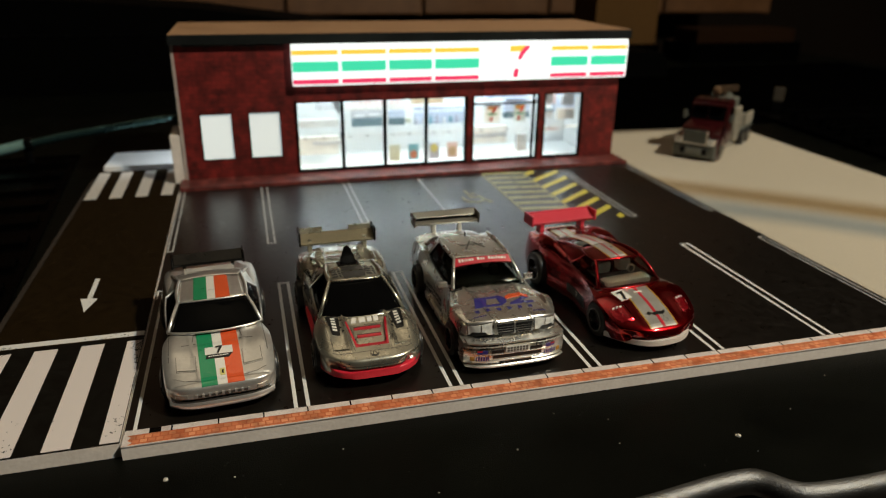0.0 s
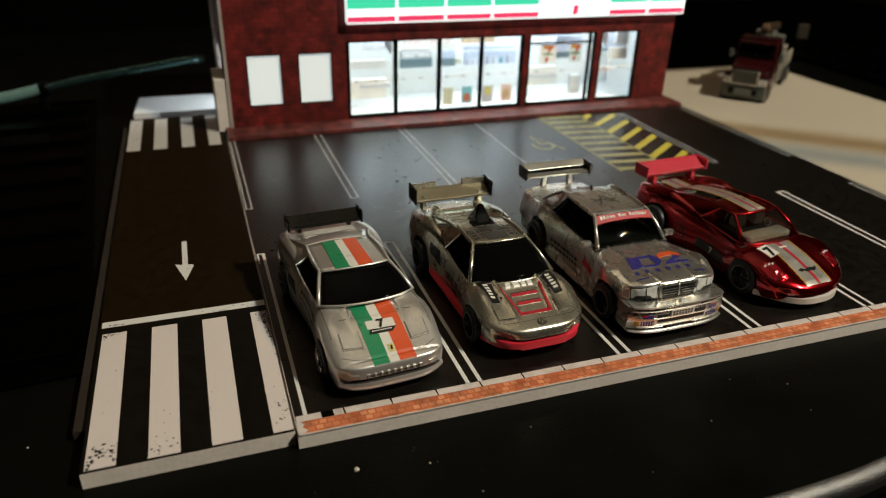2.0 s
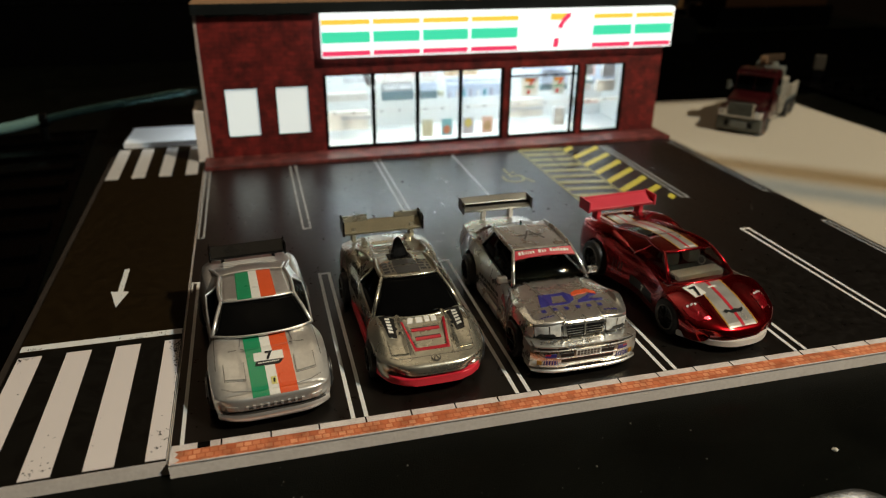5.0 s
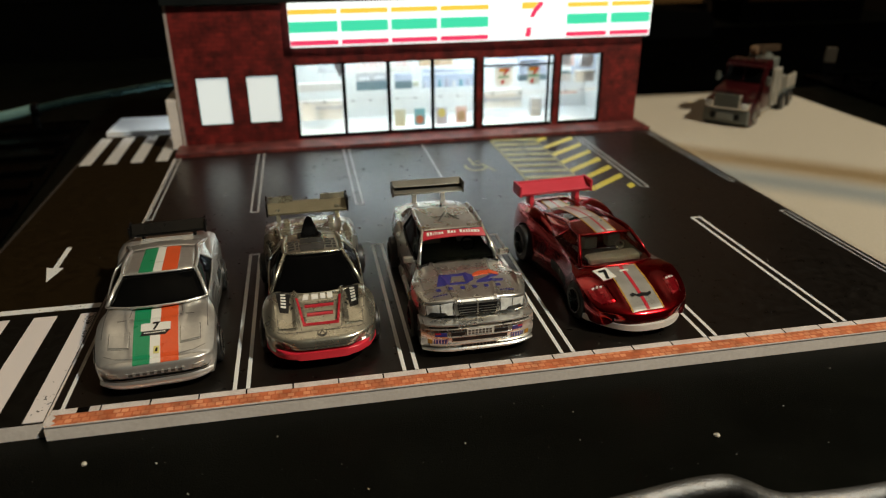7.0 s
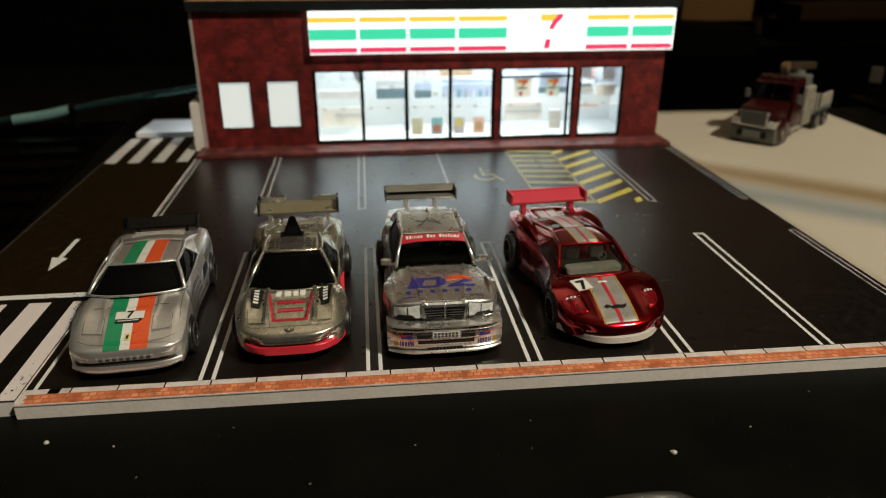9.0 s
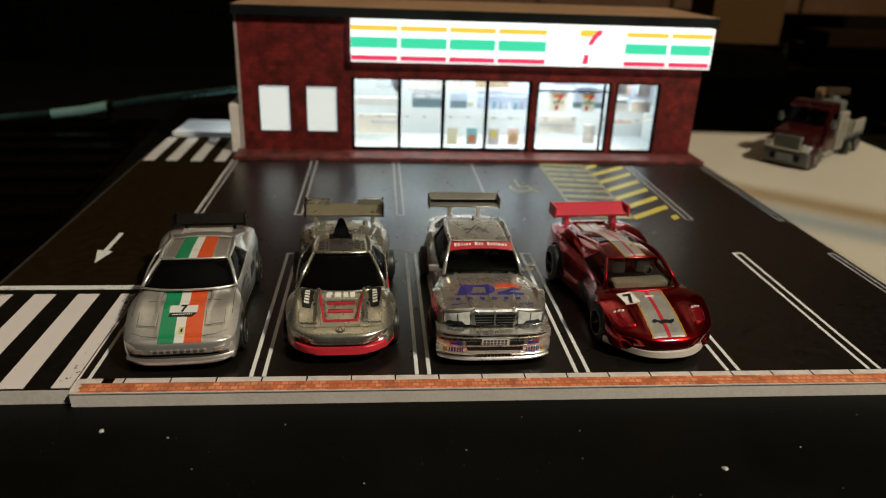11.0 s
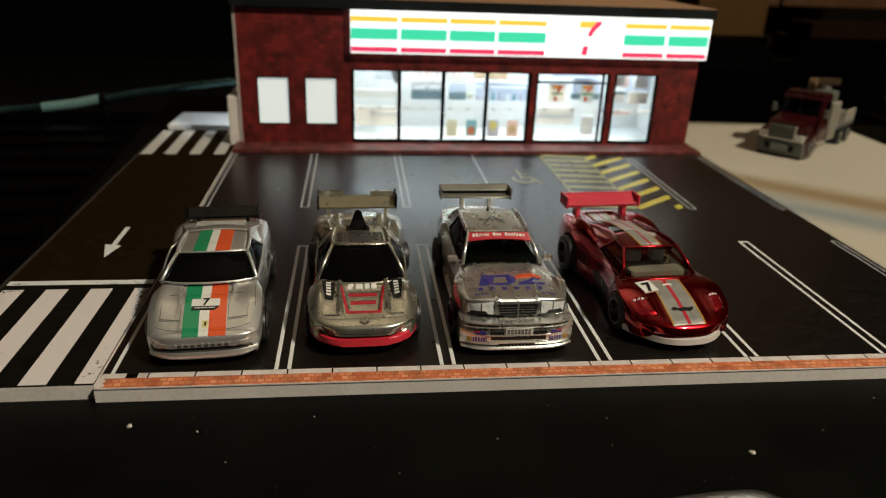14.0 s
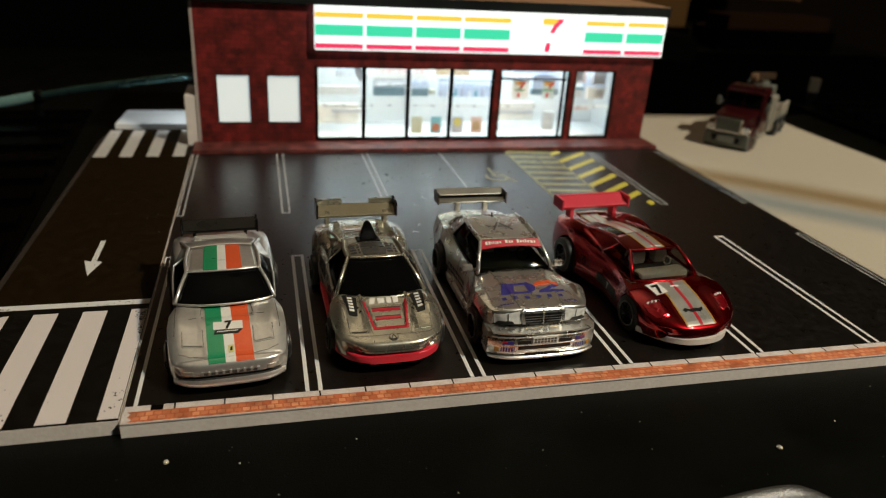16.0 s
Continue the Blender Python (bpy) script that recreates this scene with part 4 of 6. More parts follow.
LINE_METAL = surface("line_metal", (0.25, 0.24, 0.215), (0.18, 0.17, 0.15), 0.35, metal=0.6)


def seam(car, tree, pts, w=0.022, way="down", m=None, name="panel_line"):
    """A thin line over the body."""
    polys = []
    for (a, b), (c, d) in zip(pts, pts[1:]):
        t = Vector((c - a, d - b))
        n = Vector((-t.y, t.x)).normalized() * w / 2
        polys.append([(a - n.x, b - n.y), (c - n.x, d - n.y), (c + n.x, d + n.y), (a + n.x, b + n.y)])
    return decal(name, flat(*polys), tree, way, m or LINE_METAL, car, off=0.006, step=0.25, skirt=0.0)


def bars_for_writing(x0, x1, y0, y1, lines, rng):
    """Writing too small to read: short bars in lines."""
    out, h = [], (y1 - y0) / lines
    for i in range(lines):
        x = x0
        while x < x1:
            w = min(x1 - x, h * rng.uniform(0.5, 1.1))
            if w > 0.02:
                out.append(rect(x, x + w, y0 + i * h + 0.15 * h, y0 + (i + 1) * h - 0.15 * h))
            x += w + h * 0.25
    return out


def tilted(x0, x1, y, z, depth, high, deg, bevel=0.02):
    """A blade that leans back by deg, its middle at (y, z)."""
    return box(x0, x1, -depth / 2, depth / 2, -high / 2, high / 2, bevel=bevel, m=Matrix.Translation((0, y, z)) @ Matrix.Rotation(radians(deg), 4, "X"))


rng = random.Random(5)

# --- silver coupe with a three-colour stripe ---
car = thing("toy_car", 2.42, 0.17, 0.0, 4.0, "silver toy sports car with green, white and orange stripe", "toy car", "parked toy cars")
W1 = [(1.25, 0.52, 0.50, 1.42), (5.35, 0.55, 0.52, 1.48)]


def f_shape(x, y):
    ax = abs(x)
    z = 0.07 * bumped(y, 1.35, 0.75) * bumped(ax, 1.18, 0.26) + 0.14 * bumped(y, 5.3, 1.0) * bumped(ax, 1.22, 0.26)
    z -= 0.03 * plateau(ax, -1.0, 0.62, 0.06) * plateau(y, 1.45, 2.0, 0.06)
    z += 0.012 * plateau(ax, -1.0, 0.58 + 0.22 * ramp01(y, 0.3, 2.2), 0.05) * plateau(y, 0.25, 2.4, 0.1)
    z -= 0.022 * bumped(y, 0.24, 0.03) * plateau(ax, -1, 1.2, 0.1)
    return z


bm = shell(6.9, [(0, 1.22), (0.05, 1.33), (0.25, 1.40), (0.7, 1.44), (1.6, 1.46), (3.3, 1.40), (5.0, 1.52), (6.4, 1.48), (6.9, 1.30)],
           [(0, 0.58), (0.015, 0.74), (0.04, 0.845), (0.08, 0.88), (0.3, 0.955), (0.7, 1.10), (1.2, 1.26), (2.3, 1.45), (3.3, 1.50), (4.6, 1.58), (5.4, 1.56), (6.6, 1.50), (6.82, 1.40), (6.9, 1.0)],
           [(0, 0.54), (0.015, 0.69), (0.04, 0.785), (0.08, 0.82), (0.3, 0.89), (0.7, 1.03), (1.2, 1.19), (2.0, 1.27), (2.6, 1.33), (3.3, 1.36), (4.6, 1.44), (6.6, 1.40), (6.82, 1.28), (6.9, 0.95)],
           [(0, 0.48), (0.02, 0.40), (0.06, 0.30), (0.2, 0.22), (6.6, 0.25), (6.9, 0.6)], 0.28, crown=6.0, shape=f_shape, square=6.5, lean=[(0, 0.0), (1.7, 0.02), (2.5, 0.20), (3.6, 0.24), (4.5, 0.18), (5.4, 0.10), (6.9, 0.08)])
body = part("body", cut_arches(bm, W1), SILVER_PAINT, car, smooth="edges")
tr = tree_of(body)
roof = glasshouse(car, (1.24, 2.14, 1.43), (1.18, 5.8, 1.54), (0.94, 3.16, 1.82), (0.90, 4.75, 1.80), SILVER_PAINT, TINT, 0.055, rear_glass=False, bow=0.30, quarter=0.60)
rtr = tree_of(roof)
for a, b, m in ((-0.49, -0.10, GREEN_T), (-0.10, 0.14, CREAM_T), (0.14, 0.56, ORANGE_T)):
    decal("stripe", flat([(a - 0.0, 0.05), (b - 0.0, 0.05), (b - 0.04, 1.90), (a - 0.04, 1.90)]), tr, "down", m, car, step=0.06)
    decal("roof_stripe", flat([(0.96 * a - 0.05, 3.04), (0.96 * b - 0.05, 3.04), (0.92 * b - 0.03, 4.72), (0.92 * a - 0.03, 4.72)]), rtr, "down", m, car)
decal("number_plate_panel", flat([(-0.34, 1.00), (0.36, 0.98), (0.36, 1.24), (-0.34, 1.26)]), tr, "down", CREAM_T, car, off=0.02)
decal("number_band", flat([(-0.34, 0.86), (0.24, 0.84), (0.36, 0.97), (-0.30, 0.99)]), tr, "down", BLACK_T, car, off=0.02)
decal("band_print", flat(*bars_for_writing(-0.26, 0.24, 0.895, 0.94, 1, rng)), tr, "down", CREAM_T, car, off=0.03, skirt=0)
decal("number", letters("7", 0.34, 0.02, 1.10, 0, 0.012), tr, "down", BLACK_T, car, off=0.045, skirt=0)
decal("badge", flat(rect(-0.02, 0.11, 0.30, 0.50)), tr, "down", YEL_P, car, off=0.025)
decal("badge_mark", flat([(0.02, 0.34), (0.07, 0.34), (0.08, 0.46), (0.03, 0.44)]), tr, "down", BLACK_T, car, off=0.032, skirt=0)
for s in (-1, 1):
    way = "right" if s > 0 else "left"
    decal("pop_up_lamp", flat([(s * 0.61, 0.56), (s * 1.05, 0.62), (s * 1.05, 1.02), (s * 0.61, 1.02)][::s]), tr, "down", SILVER_PAINT, car, off=0.035, step=0.12)
    seam(car, tr, [(s * 0.59, 0.53), (s * 1.07, 0.59), (s * 1.07, 1.04), (s * 0.59, 1.04), (s * 0.59, 0.53)], 0.014)
    seam(car, tr, [(s * 0.56, 1.52), (s * 0.92, 1.46)], 0.03)
    seam(car, tr, [(s * 0.60, 1.9), (s * 0.64, 1.58)], 0.016)
    seam(car, tr, [(s * 1.22, 2.3), (s * 1.25, 0.95)], 0.018)
    decal("side_intake", flat([(4.05, 0.72), (4.75, 0.86), (4.75, 1.08), (4.3, 1.05)]), tr, way, BLACK_T, car)
    decal("door_print", flat(*bars_for_writing(2.2, 3.8, 0.62, 1.08, 3, rng)), tr, way, SHADE_METAL, car, off=0.012, skirt=0)
    decal("sill_print", flat(*bars_for_writing(2.2, 4.6, 0.34, 0.48, 1, rng)), tr, way, SEAM, car, off=0.012, skirt=0)
    decal("haunch_print", flat(*bars_for_writing(4.7, 6.2, 1.10, 1.30, 2, rng)), tr, way, SHADE_METAL, car, off=0.012, skirt=0)
    seam(car, tr, [(1.95, 0.35), (2.05, 1.15)], 0.025, way)
    seam(car, tr, [(3.95, 0.35), (4.0, 1.2)], 0.025, way)
    decal("corner_lamp", flat(rect(min(s * 0.86, s * 1.12), max(s * 0.86, s * 1.12), 0.60, 0.70)), tr, "front", GREY_T, car, off=0.02, step=0.05)
    decal("lamp_edge", flat(rect(min(s * 0.84, s * 1.14), max(s * 0.84, s * 1.14), 0.58, 0.60)), tr, "front", SHADE_METAL, car, off=0.012, step=0.05, skirt=0)
part("bumper", nose_bar(-1.31, 1.31, 0.25, 0.47, 1.34, 0.28, 0.03, 0.3, 30, taper=0.08, round_=0.04), SILVER_PAINT, car, smooth="edges")
part("chin_shadow", nose_bar(-1.20, 1.20, 0.468, 0.488, 1.34, 0.28, 0.004, 0.1, 16), SEAM, car)
seam(car, tr, [(-1.16, 0.44), (-0.9, 0.30), (-0.5, 0.24), (0.5, 0.24), (0.9, 0.30), (1.16, 0.44)], 0.014)
decal("grille", flat(rect(-0.66, 0.66, 0.54, 0.66)), tr, "front", SHADE_METAL, car, off=0.008, step=0.05, skirt=0)
for i in range(9):
    x = -0.64 + i * 0.16
    decal("grille_bar", flat(rect(x - 0.03, x + 0.03, 0.53, 0.69)), tr, "front", SILVER_PAINT, car, off=0.03, step=0.05)
for i in range(8):
    decal("engine_louvre", flat(rect(-0.75, 0.75, 4.98 + i * 0.12, 5.04 + i * 0.12)), tr, "down", CREAM_T, car, off=0.16, skirt=0)
wing = part("rear_wing", tilted(-1.08, 1.08, 6.30, 1.84, 0.5, 0.10, 24), BLACK, car, "black plastic wing")
for s in (-1, 1):
    part("end_plate", box(s * 1.10 - 0.03, s * 1.10 + 0.03, 6.02, 6.62, 1.66, 2.04, bevel=0.02), BLACK, wing)
    part("strut", box(s * 0.75 - 0.05, s * 0.75 + 0.05, 6.2, 6.45, 1.40, 1.80, bevel=0.02), BLACK, wing)
for y, z, r, w in W1:
    for s in (-1, 1):
        add_wheel(car, s * (w - 0.10), y, 0.48, 0.48, 0.34, BLACK, 5, s)
part("chassis", box(-1.0, 1.0, 0.5, 6.4, 0.16, 0.4), BLACK, car)

# --- champagne mid-engined racer with red lip ---
car = thing("toy_car", 6.42, 0.38, 0.0, 1.4, "champagne-silver toy racing car with red front lip and roof scoop", "toy car", "parked toy cars")
W2 = [(1.35, 0.50, 0.54, 1.44), (5.45, 0.56, 0.60, 1.50)]


def n_shape(x, y):
    ax = abs(x)
    z = 0.15 * bumped(y, 1.35, 0.65) * bumped(ax, 1.18, 0.22) + 0.20 * bumped(y, 5.4, 1.0) * bumped(ax, 1.2, 0.24)
    z -= 0.05 * plateau(ax, -1, 0.56 - 0.14 * (1.8 - y), 0.06) * plateau(y, 0.62, 1.60, 0.08)
    z += 0.035 * bumped(ax, 0.62, 0.05) * plateau(y, 0.5, 2.2, 0.2)
    z -= 0.05 * plateau(ax, -1, 0.55, 0.1) * plateau(y, 5.0, 6.3, 0.1)
    return z


bm = shell(7.2, [(0, 1.02), (0.05, 1.20), (0.2, 1.36), (0.6, 1.46), (1.4, 1.53), (2.2, 1.44), (3.4, 1.30), (4.5, 1.42), (5.6, 1.56), (6.8, 1.50), (7.2, 1.3)],
           [(0, 0.66), (0.02, 0.78), (0.06, 0.87), (0.16, 0.93), (0.5, 1.02), (1.3, 1.22), (2.4, 1.42), (3.4, 1.48), (4.8, 1.64), (5.6, 1.62), (6.9, 1.50), (7.1, 1.42), (7.2, 1.0)],
           [(0, 0.62), (0.02, 0.73), (0.06, 0.81), (0.16, 0.86), (0.5, 0.93), (1.3, 1.09), (2.2, 1.20), (2.8, 1.27), (3.4, 1.30), (4.8, 1.44), (6.9, 1.40), (7.1, 1.3), (7.2, 0.95)],
           [(0, 0.60), (0.04, 0.50), (0.2, 0.46), (1.0, 0.26), (6.8, 0.28), (7.2, 0.6)], 0.42, crown=3.6, shape=n_shape, square=4.5, lean=[(0, 0.0), (1.8, 0.02), (2.5, 0.16), (3.6, 0.18), (4.5, 0.20), (5.4, 0.12), (7.2, 0.10)])
body = part("body", cut_arches(bm, W2), CHAMPAGNE, car, smooth="edges")
tr = tree_of(body)
part("front_lip", chin(1.45, 0.0, 0.95, 0.36, 0.58, 4.5, bevel=0.06), RED_PLASTIC, car, "red plastic front lip", smooth="edges")
roof = glasshouse(car, (1.24, 2.12, 1.27), (1.08, 5.2, 1.58), (0.80, 3.0, 1.98), (0.74, 4.2, 1.98), CHAMPAGNE, TINT, 0.06, rear_glass=False, bow=0.34, quarter=0.6)
rtr = tree_of(roof)
sc = bmesh.new()
a = [sc.verts.new(p) for p in ((-0.34, 4.02, 2.0), (0.26, 4.02, 2.0), (0.04, 4.34, 2.56), (-0.12, 4.34, 2.56))]
b = [sc.verts.new(p) for p in ((-0.24, 5.0, 1.70), (0.18, 5.0, 1.70), (0.02, 5.0, 1.86), (-0.12, 5.0, 1.86))]
sc.faces.new(a), sc.faces.new(b[::-1])
for i in range(4):
    sc.faces.new((a[i], b[i], b[(i + 1) % 4], a[(i + 1) % 4]))
bmesh.ops.bevel(sc, geom=list(sc.edges), offset=0.04, segments=2, affect="EDGES")
part("roof_scoop", sc, BLACK, car, "black plastic roof scoop")
part("scoop_plinth", box(-0.40, 0.30, 3.92, 4.3, 1.96, 2.06, bevel=0.03), BLACK, car)
for x0, x1 in ((-0.68, -0.40), (0.36, 0.66)):
    decal("roof_print", flat(*bars_for_writing(x0, x1, 3.1, 3.8, 4, rng)), rtr, "down", SEAM, car, skirt=0)
decal("roof_panel", flat([(-0.34, 3.0), (0.30, 3.0), (0.36, 3.44), (-0.38, 3.44)]), rtr, "down", SEAM, car, skirt=0)
decal("roof_panel", flat([(-0.36, 3.5), (0.34, 3.5), (0.30, 3.84), (-0.34, 3.84)]), rtr, "down", SEAM, car, skirt=0)
# bonnet: red shield outline, vents, bars for writing
decal("bonnet_shield", flat([(-0.60, 1.62), (-0.54, 1.62), (-0.41, 0.70), (-0.46, 0.56)], [(0.60, 1.62), (0.54, 1.62), (0.41, 0.70), (0.46, 0.56)][::-1], [(-0.46, 0.56), (0.46, 0.56), (0.42, 0.70), (-0.42, 0.70)]), tr, "down", RED_T, car)
for y, w in ((1.00, 0.34), (1.32, 0.38)):
    decal("bonnet_vent", flat(rect(-w, w, y - 0.04, y + 0.04)), tr, "down", RED_T, car, off=0.03)
    decal("vent_edge", flat(rect(-w, w, y + 0.045, y + 0.10)), tr, "down", SEAM, car, off=0.008)
decal("bonnet_writing", flat([(-0.42, 1.58), (-0.28, 1.58), (-0.22, 1.80), (-0.36, 1.80)], rect(-0.18, 0.0, 1.58, 1.80), rect(0.06, 0.19, 1.58, 1.80), rect(0.24, 0.38, 1.58, 1.78)), tr, "down", CREAM_T, car)
for s in (-1, 1):
    way = "right" if s > 0 else "left"
    decal("fender_panel", flat([(s * 0.80, 1.10), (s * 1.02, 1.10), (s * 1.12, 2.0), (s * 0.72, 2.0)][::s]), tr, "down", BLACK_T, car, off=0.01)
    decal("fender_writing", flat(*[rect(s * 0.92 - 0.065, s * 0.92 + 0.065, 1.26 + k * 0.13, 1.26 + k * 0.13 + 0.085) for k in range(5)]), tr, "down", CREAM_T, car, off=0.022, skirt=0)
    decal("fender_fleck", flat(*[[(s * (0.66 + 0.05 * k), 1.25 + 0.16 * k), (s * (0.75 + 0.05 * k), 1.18 + 0.16 * k), (s * (0.72 + 0.05 * k), 1.31 + 0.16 * k)][::s] for k in range(3)]), tr, "down", BLACK_T, car, off=0.012, skirt=0)
    decal("pop_up_lamp", flat([(s * 0.62, 0.50), (s * 1.06, 0.56), (s * 1.08, 0.98), (s * 0.62, 0.98)][::s]), tr, "down", CHAMPAGNE, car, off=0.035, step=0.12)
    seam(car, tr, [(s * 0.60, 0.48), (s * 1.08, 0.54), (s * 1.10, 1.0), (s * 0.60, 1.0), (s * 0.60, 0.48)], 0.014)
    decal("corner_slot", flat(rect(min(s * 0.62, s * 1.0), max(s * 0.62, s * 1.0), 0.60, 0.66)), tr, "front", SHADE_METAL, car, off=0.01, step=0.05, skirt=0)
    part("side_skirt", box(s * 1.34 - 0.06, s * 1.34 + 0.06, 1.95, 4.85, 0.18, 0.42, bevel=0.03), RED_PLASTIC, car, "red plastic side skirt")
    decal("side_intake", flat([(4.1, 0.8), (4.8, 0.95), (4.85, 1.25), (4.3, 1.2)]), tr, way, BLACK_T, car)
    decal("side_writing", flat(*bars_for_writing(2.3, 3.8, 0.6, 0.85, 2, rng)), tr, way, BLACK_T, car, skirt=0)
    seam(car, tr, [(2.05, 0.4), (2.15, 1.1)], 0.025, way)
    arc = bmesh.new()
    add_tube(arc, [(s * (0.86 + 0.22 * k / 8), 4.15 + 1.9 * k / 8, 1.98 - 0.42 * (k / 8) ** 1.6) for k in range(9)], 0.05, 8)
    part("roof_buttress", arc, CHAMPAGNE, car, smooth=True)
seam(car, tr, [(-1.12, 0.50), (-0.95, 0.40), (-0.5, 0.36), (0.5, 0.36), (0.95, 0.40), (1.12, 0.50)], 0.018)
for s in (-1, 1):
    seam(car, tr, [(s * 0.50, 0.42), (s * 0.72, 2.0)], 0.016)
    seam(car, tr, [(s * 1.15, 1.0), (s * 1.22, 1.9)], 0.016)
decal("badge", flat([(0.125 * math.cos(k * math.pi / 8), 0.26 + 0.11 * math.sin(k * math.pi / 8)) for k in range(16)]), tr, "down", SHADE_METAL, car, off=0.02, step=0.1)
decal("badge_mark", flat([(0.10 * math.cos(k * math.pi / 8), 0.26 + 0.08 * math.sin(k * math.pi / 8)) for k in range(16)]), tr, "down", CHAMPAGNE, car, off=0.035, skirt=0)
decal("badge_bar", flat([(-0.07, 0.20), (-0.04, 0.20), (0.0, 0.32), (-0.02, 0.32)], [(0.04, 0.20), (0.07, 0.20), (0.02, 0.32), (0.0, 0.32)]), tr, "down", BLACK_T, car, off=0.04, skirt=0)
decal("nose_crease", flat(rect(-1.05, 1.05, 0.715, 0.735)), tr, "front", SHADE_METAL, car, off=0.006, step=0.08, skirt=0)
BRONZE = surface("wing_bronze", (0.25, 0.22, 0.145), (0.20, 0.175, 0.115), 0.42, metal=0.55, spread=0.04)
wing = part("rear_wing", tilted(-1.27, 1.27, 6.80, 1.93, 0.56, 0.09, 26), BRONZE, car, "dull bronze plastic rear wing in two steps")
for s in (-1, 1):
    part("wing_flap", box(min(s * 0.45, s * 1.24), max(s * 0.45, s * 1.24), 6.97, 7.09, 2.05, 2.25, bevel=0.02), CHAMPAGNE, wing)
    part("end_plate", box(s * 1.29 - 0.03, s * 1.29 + 0.03, 6.45, 7.15, 1.78, 2.27, bevel=0.02), BLACK, wing)
    part("strut", box(s * 0.95 - 0.07, s * 0.95 + 0.07, 6.6, 6.9, 1.45, 1.95, bevel=0.02), CHAMPAGNE, wing)
    part("tail_block", box(s * 0.7 - 0.1, s * 0.7 + 0.1, 6.1, 6.4, 1.55, 1.72, bevel=0.03), CHAMPAGNE, car)
for i in range(5):
    decal("engine_louvre", flat(rect(-0.6, 0.6, 5.1 + i * 0.22, 5.18 + i * 0.22)), tr, "down", SILVER, car, off=0.03)
for y, z, r, w in W2:
    for s in (-1, 1):
        add_wheel(car, s * (w - 0.08), y, 0.50, 0.50, 0.36, BLACK, 7, s)
part("chassis", box(-0.95, 0.95, 0.8, 6.6, 0.16, 0.42), BLACK, car)

# --- silver touring saloon ---
car = thing("toy_car", 10.44, 0.30, 0.0, 0.4, "silver toy touring saloon with blue and red bonnet print", "toy car", "parked toy cars")
W3 = [(1.40, 0.55, 0.60, 1.46), (5.80, 0.58, 0.60, 1.44)]


def m_shape(x, y):
    ax = abs(x)
    z = 0.12 * bumped(y, 1.05, 0.50) * plateau(ax, 1.28, 1.8, 0.10) + 0.10 * bumped(y, 5.4, 0.7) * plateau(ax, 1.22, 1.8, 0.10)
    if y < 2.4:
        z += 0.030 * bumped(ax, 0.52 + 0.12 * y, 0.05) * ramp01(y, 0.02, 0.2)
        z += 0.02 * bumped(ax, 0.0, 0.07) * ramp01(y, 0.05, 0.3)
    return z


bm = shell(7.36, [(0, 1.26), (0.05, 1.36), (0.4, 1.50), (1.05, 1.60), (1.8, 1.49), (3.2, 1.34), (4.6, 1.42), (5.45, 1.53), (6.3, 1.42), (7.15, 1.36), (7.36, 1.3)],
           [(0, 1.08), (0.02, 1.34), (0.06, 1.47), (0.16, 1.50), (0.5, 1.52), (1.3, 1.53), (2.4, 1.53), (4.2, 1.54), (5.9, 1.60), (7.05, 1.56), (7.25, 1.44), (7.36, 0.9)],
           [(0, 1.02), (0.02, 1.26), (0.06, 1.37), (0.16, 1.39), (0.5, 1.40), (1.3, 1.39), (2.4, 1.40), (4.2, 1.43), (5.9, 1.44), (7.05, 1.42), (7.25, 1.34), (7.36, 0.85)],
           [(0, 0.80), (0.02, 0.5), (0.08, 0.22), (0.2, 0.18), (7.05, 0.22), (7.36, 0.5)], 0.20, crown=4.0, shape=m_shape, square=6.0, lean=[(0, 0.0), (1.6, 0.03), (2.3, 0.14), (3.2, 0.14), (4.6, 0.18), (5.5, 0.14), (7.36, 0.12)])
bmesh.ops.translate(bm, vec=(0, 0.36, 0), verts=bm.verts)
body = part("body", cut_arches(bm, W3), RAW_SILVER, car, smooth="edges")
tr = tree_of(body)
roof = glasshouse(car, (1.16, 2.62, 1.45), (1.08, 6.25, 1.60), (0.90, 3.38, 2.18), (0.88, 5.35, 2.20), RAW_SILVER, DARK_CLEAR, 0.06, crown=0.015, bow=0.06, quarter=0.76, trim=BLACK_T, side=TINT)
rtr = tree_of(roof)
scr = [o for o in car.children if o.name.startswith("windscreen")][0]
wtr = tree_of(scr)
decal("sun_strip", flat(rect(-0.94, 0.94, 3.13, 3.34)), wtr, "down", RED_T, car, 0.02)
strip, x = [], -0.80
for w, tall in ((0.07, 1), (0.06, 1), (0.025, 0), (0.025, 1), (0.025, 0), (0.06, 0), (0.05, 0), (-0.07, 0), (0.08, 1), (0.06, 0), (0.045, 0), (-0.07, 0), (0.07, 1), (0.06, 0), (0.05, 0), (0.04, 1), (0.06, 0), (0.09, 0), (0.05, 0)):
    if w > 0:
        strip.append(rect(x, x + w, 3.195, 3.285 if tall else 3.262))
    x += abs(w) + 0.028
decal("strip_writing", flat(*strip), wtr, "down", CREAM_T, car, off=0.035, skirt=0)
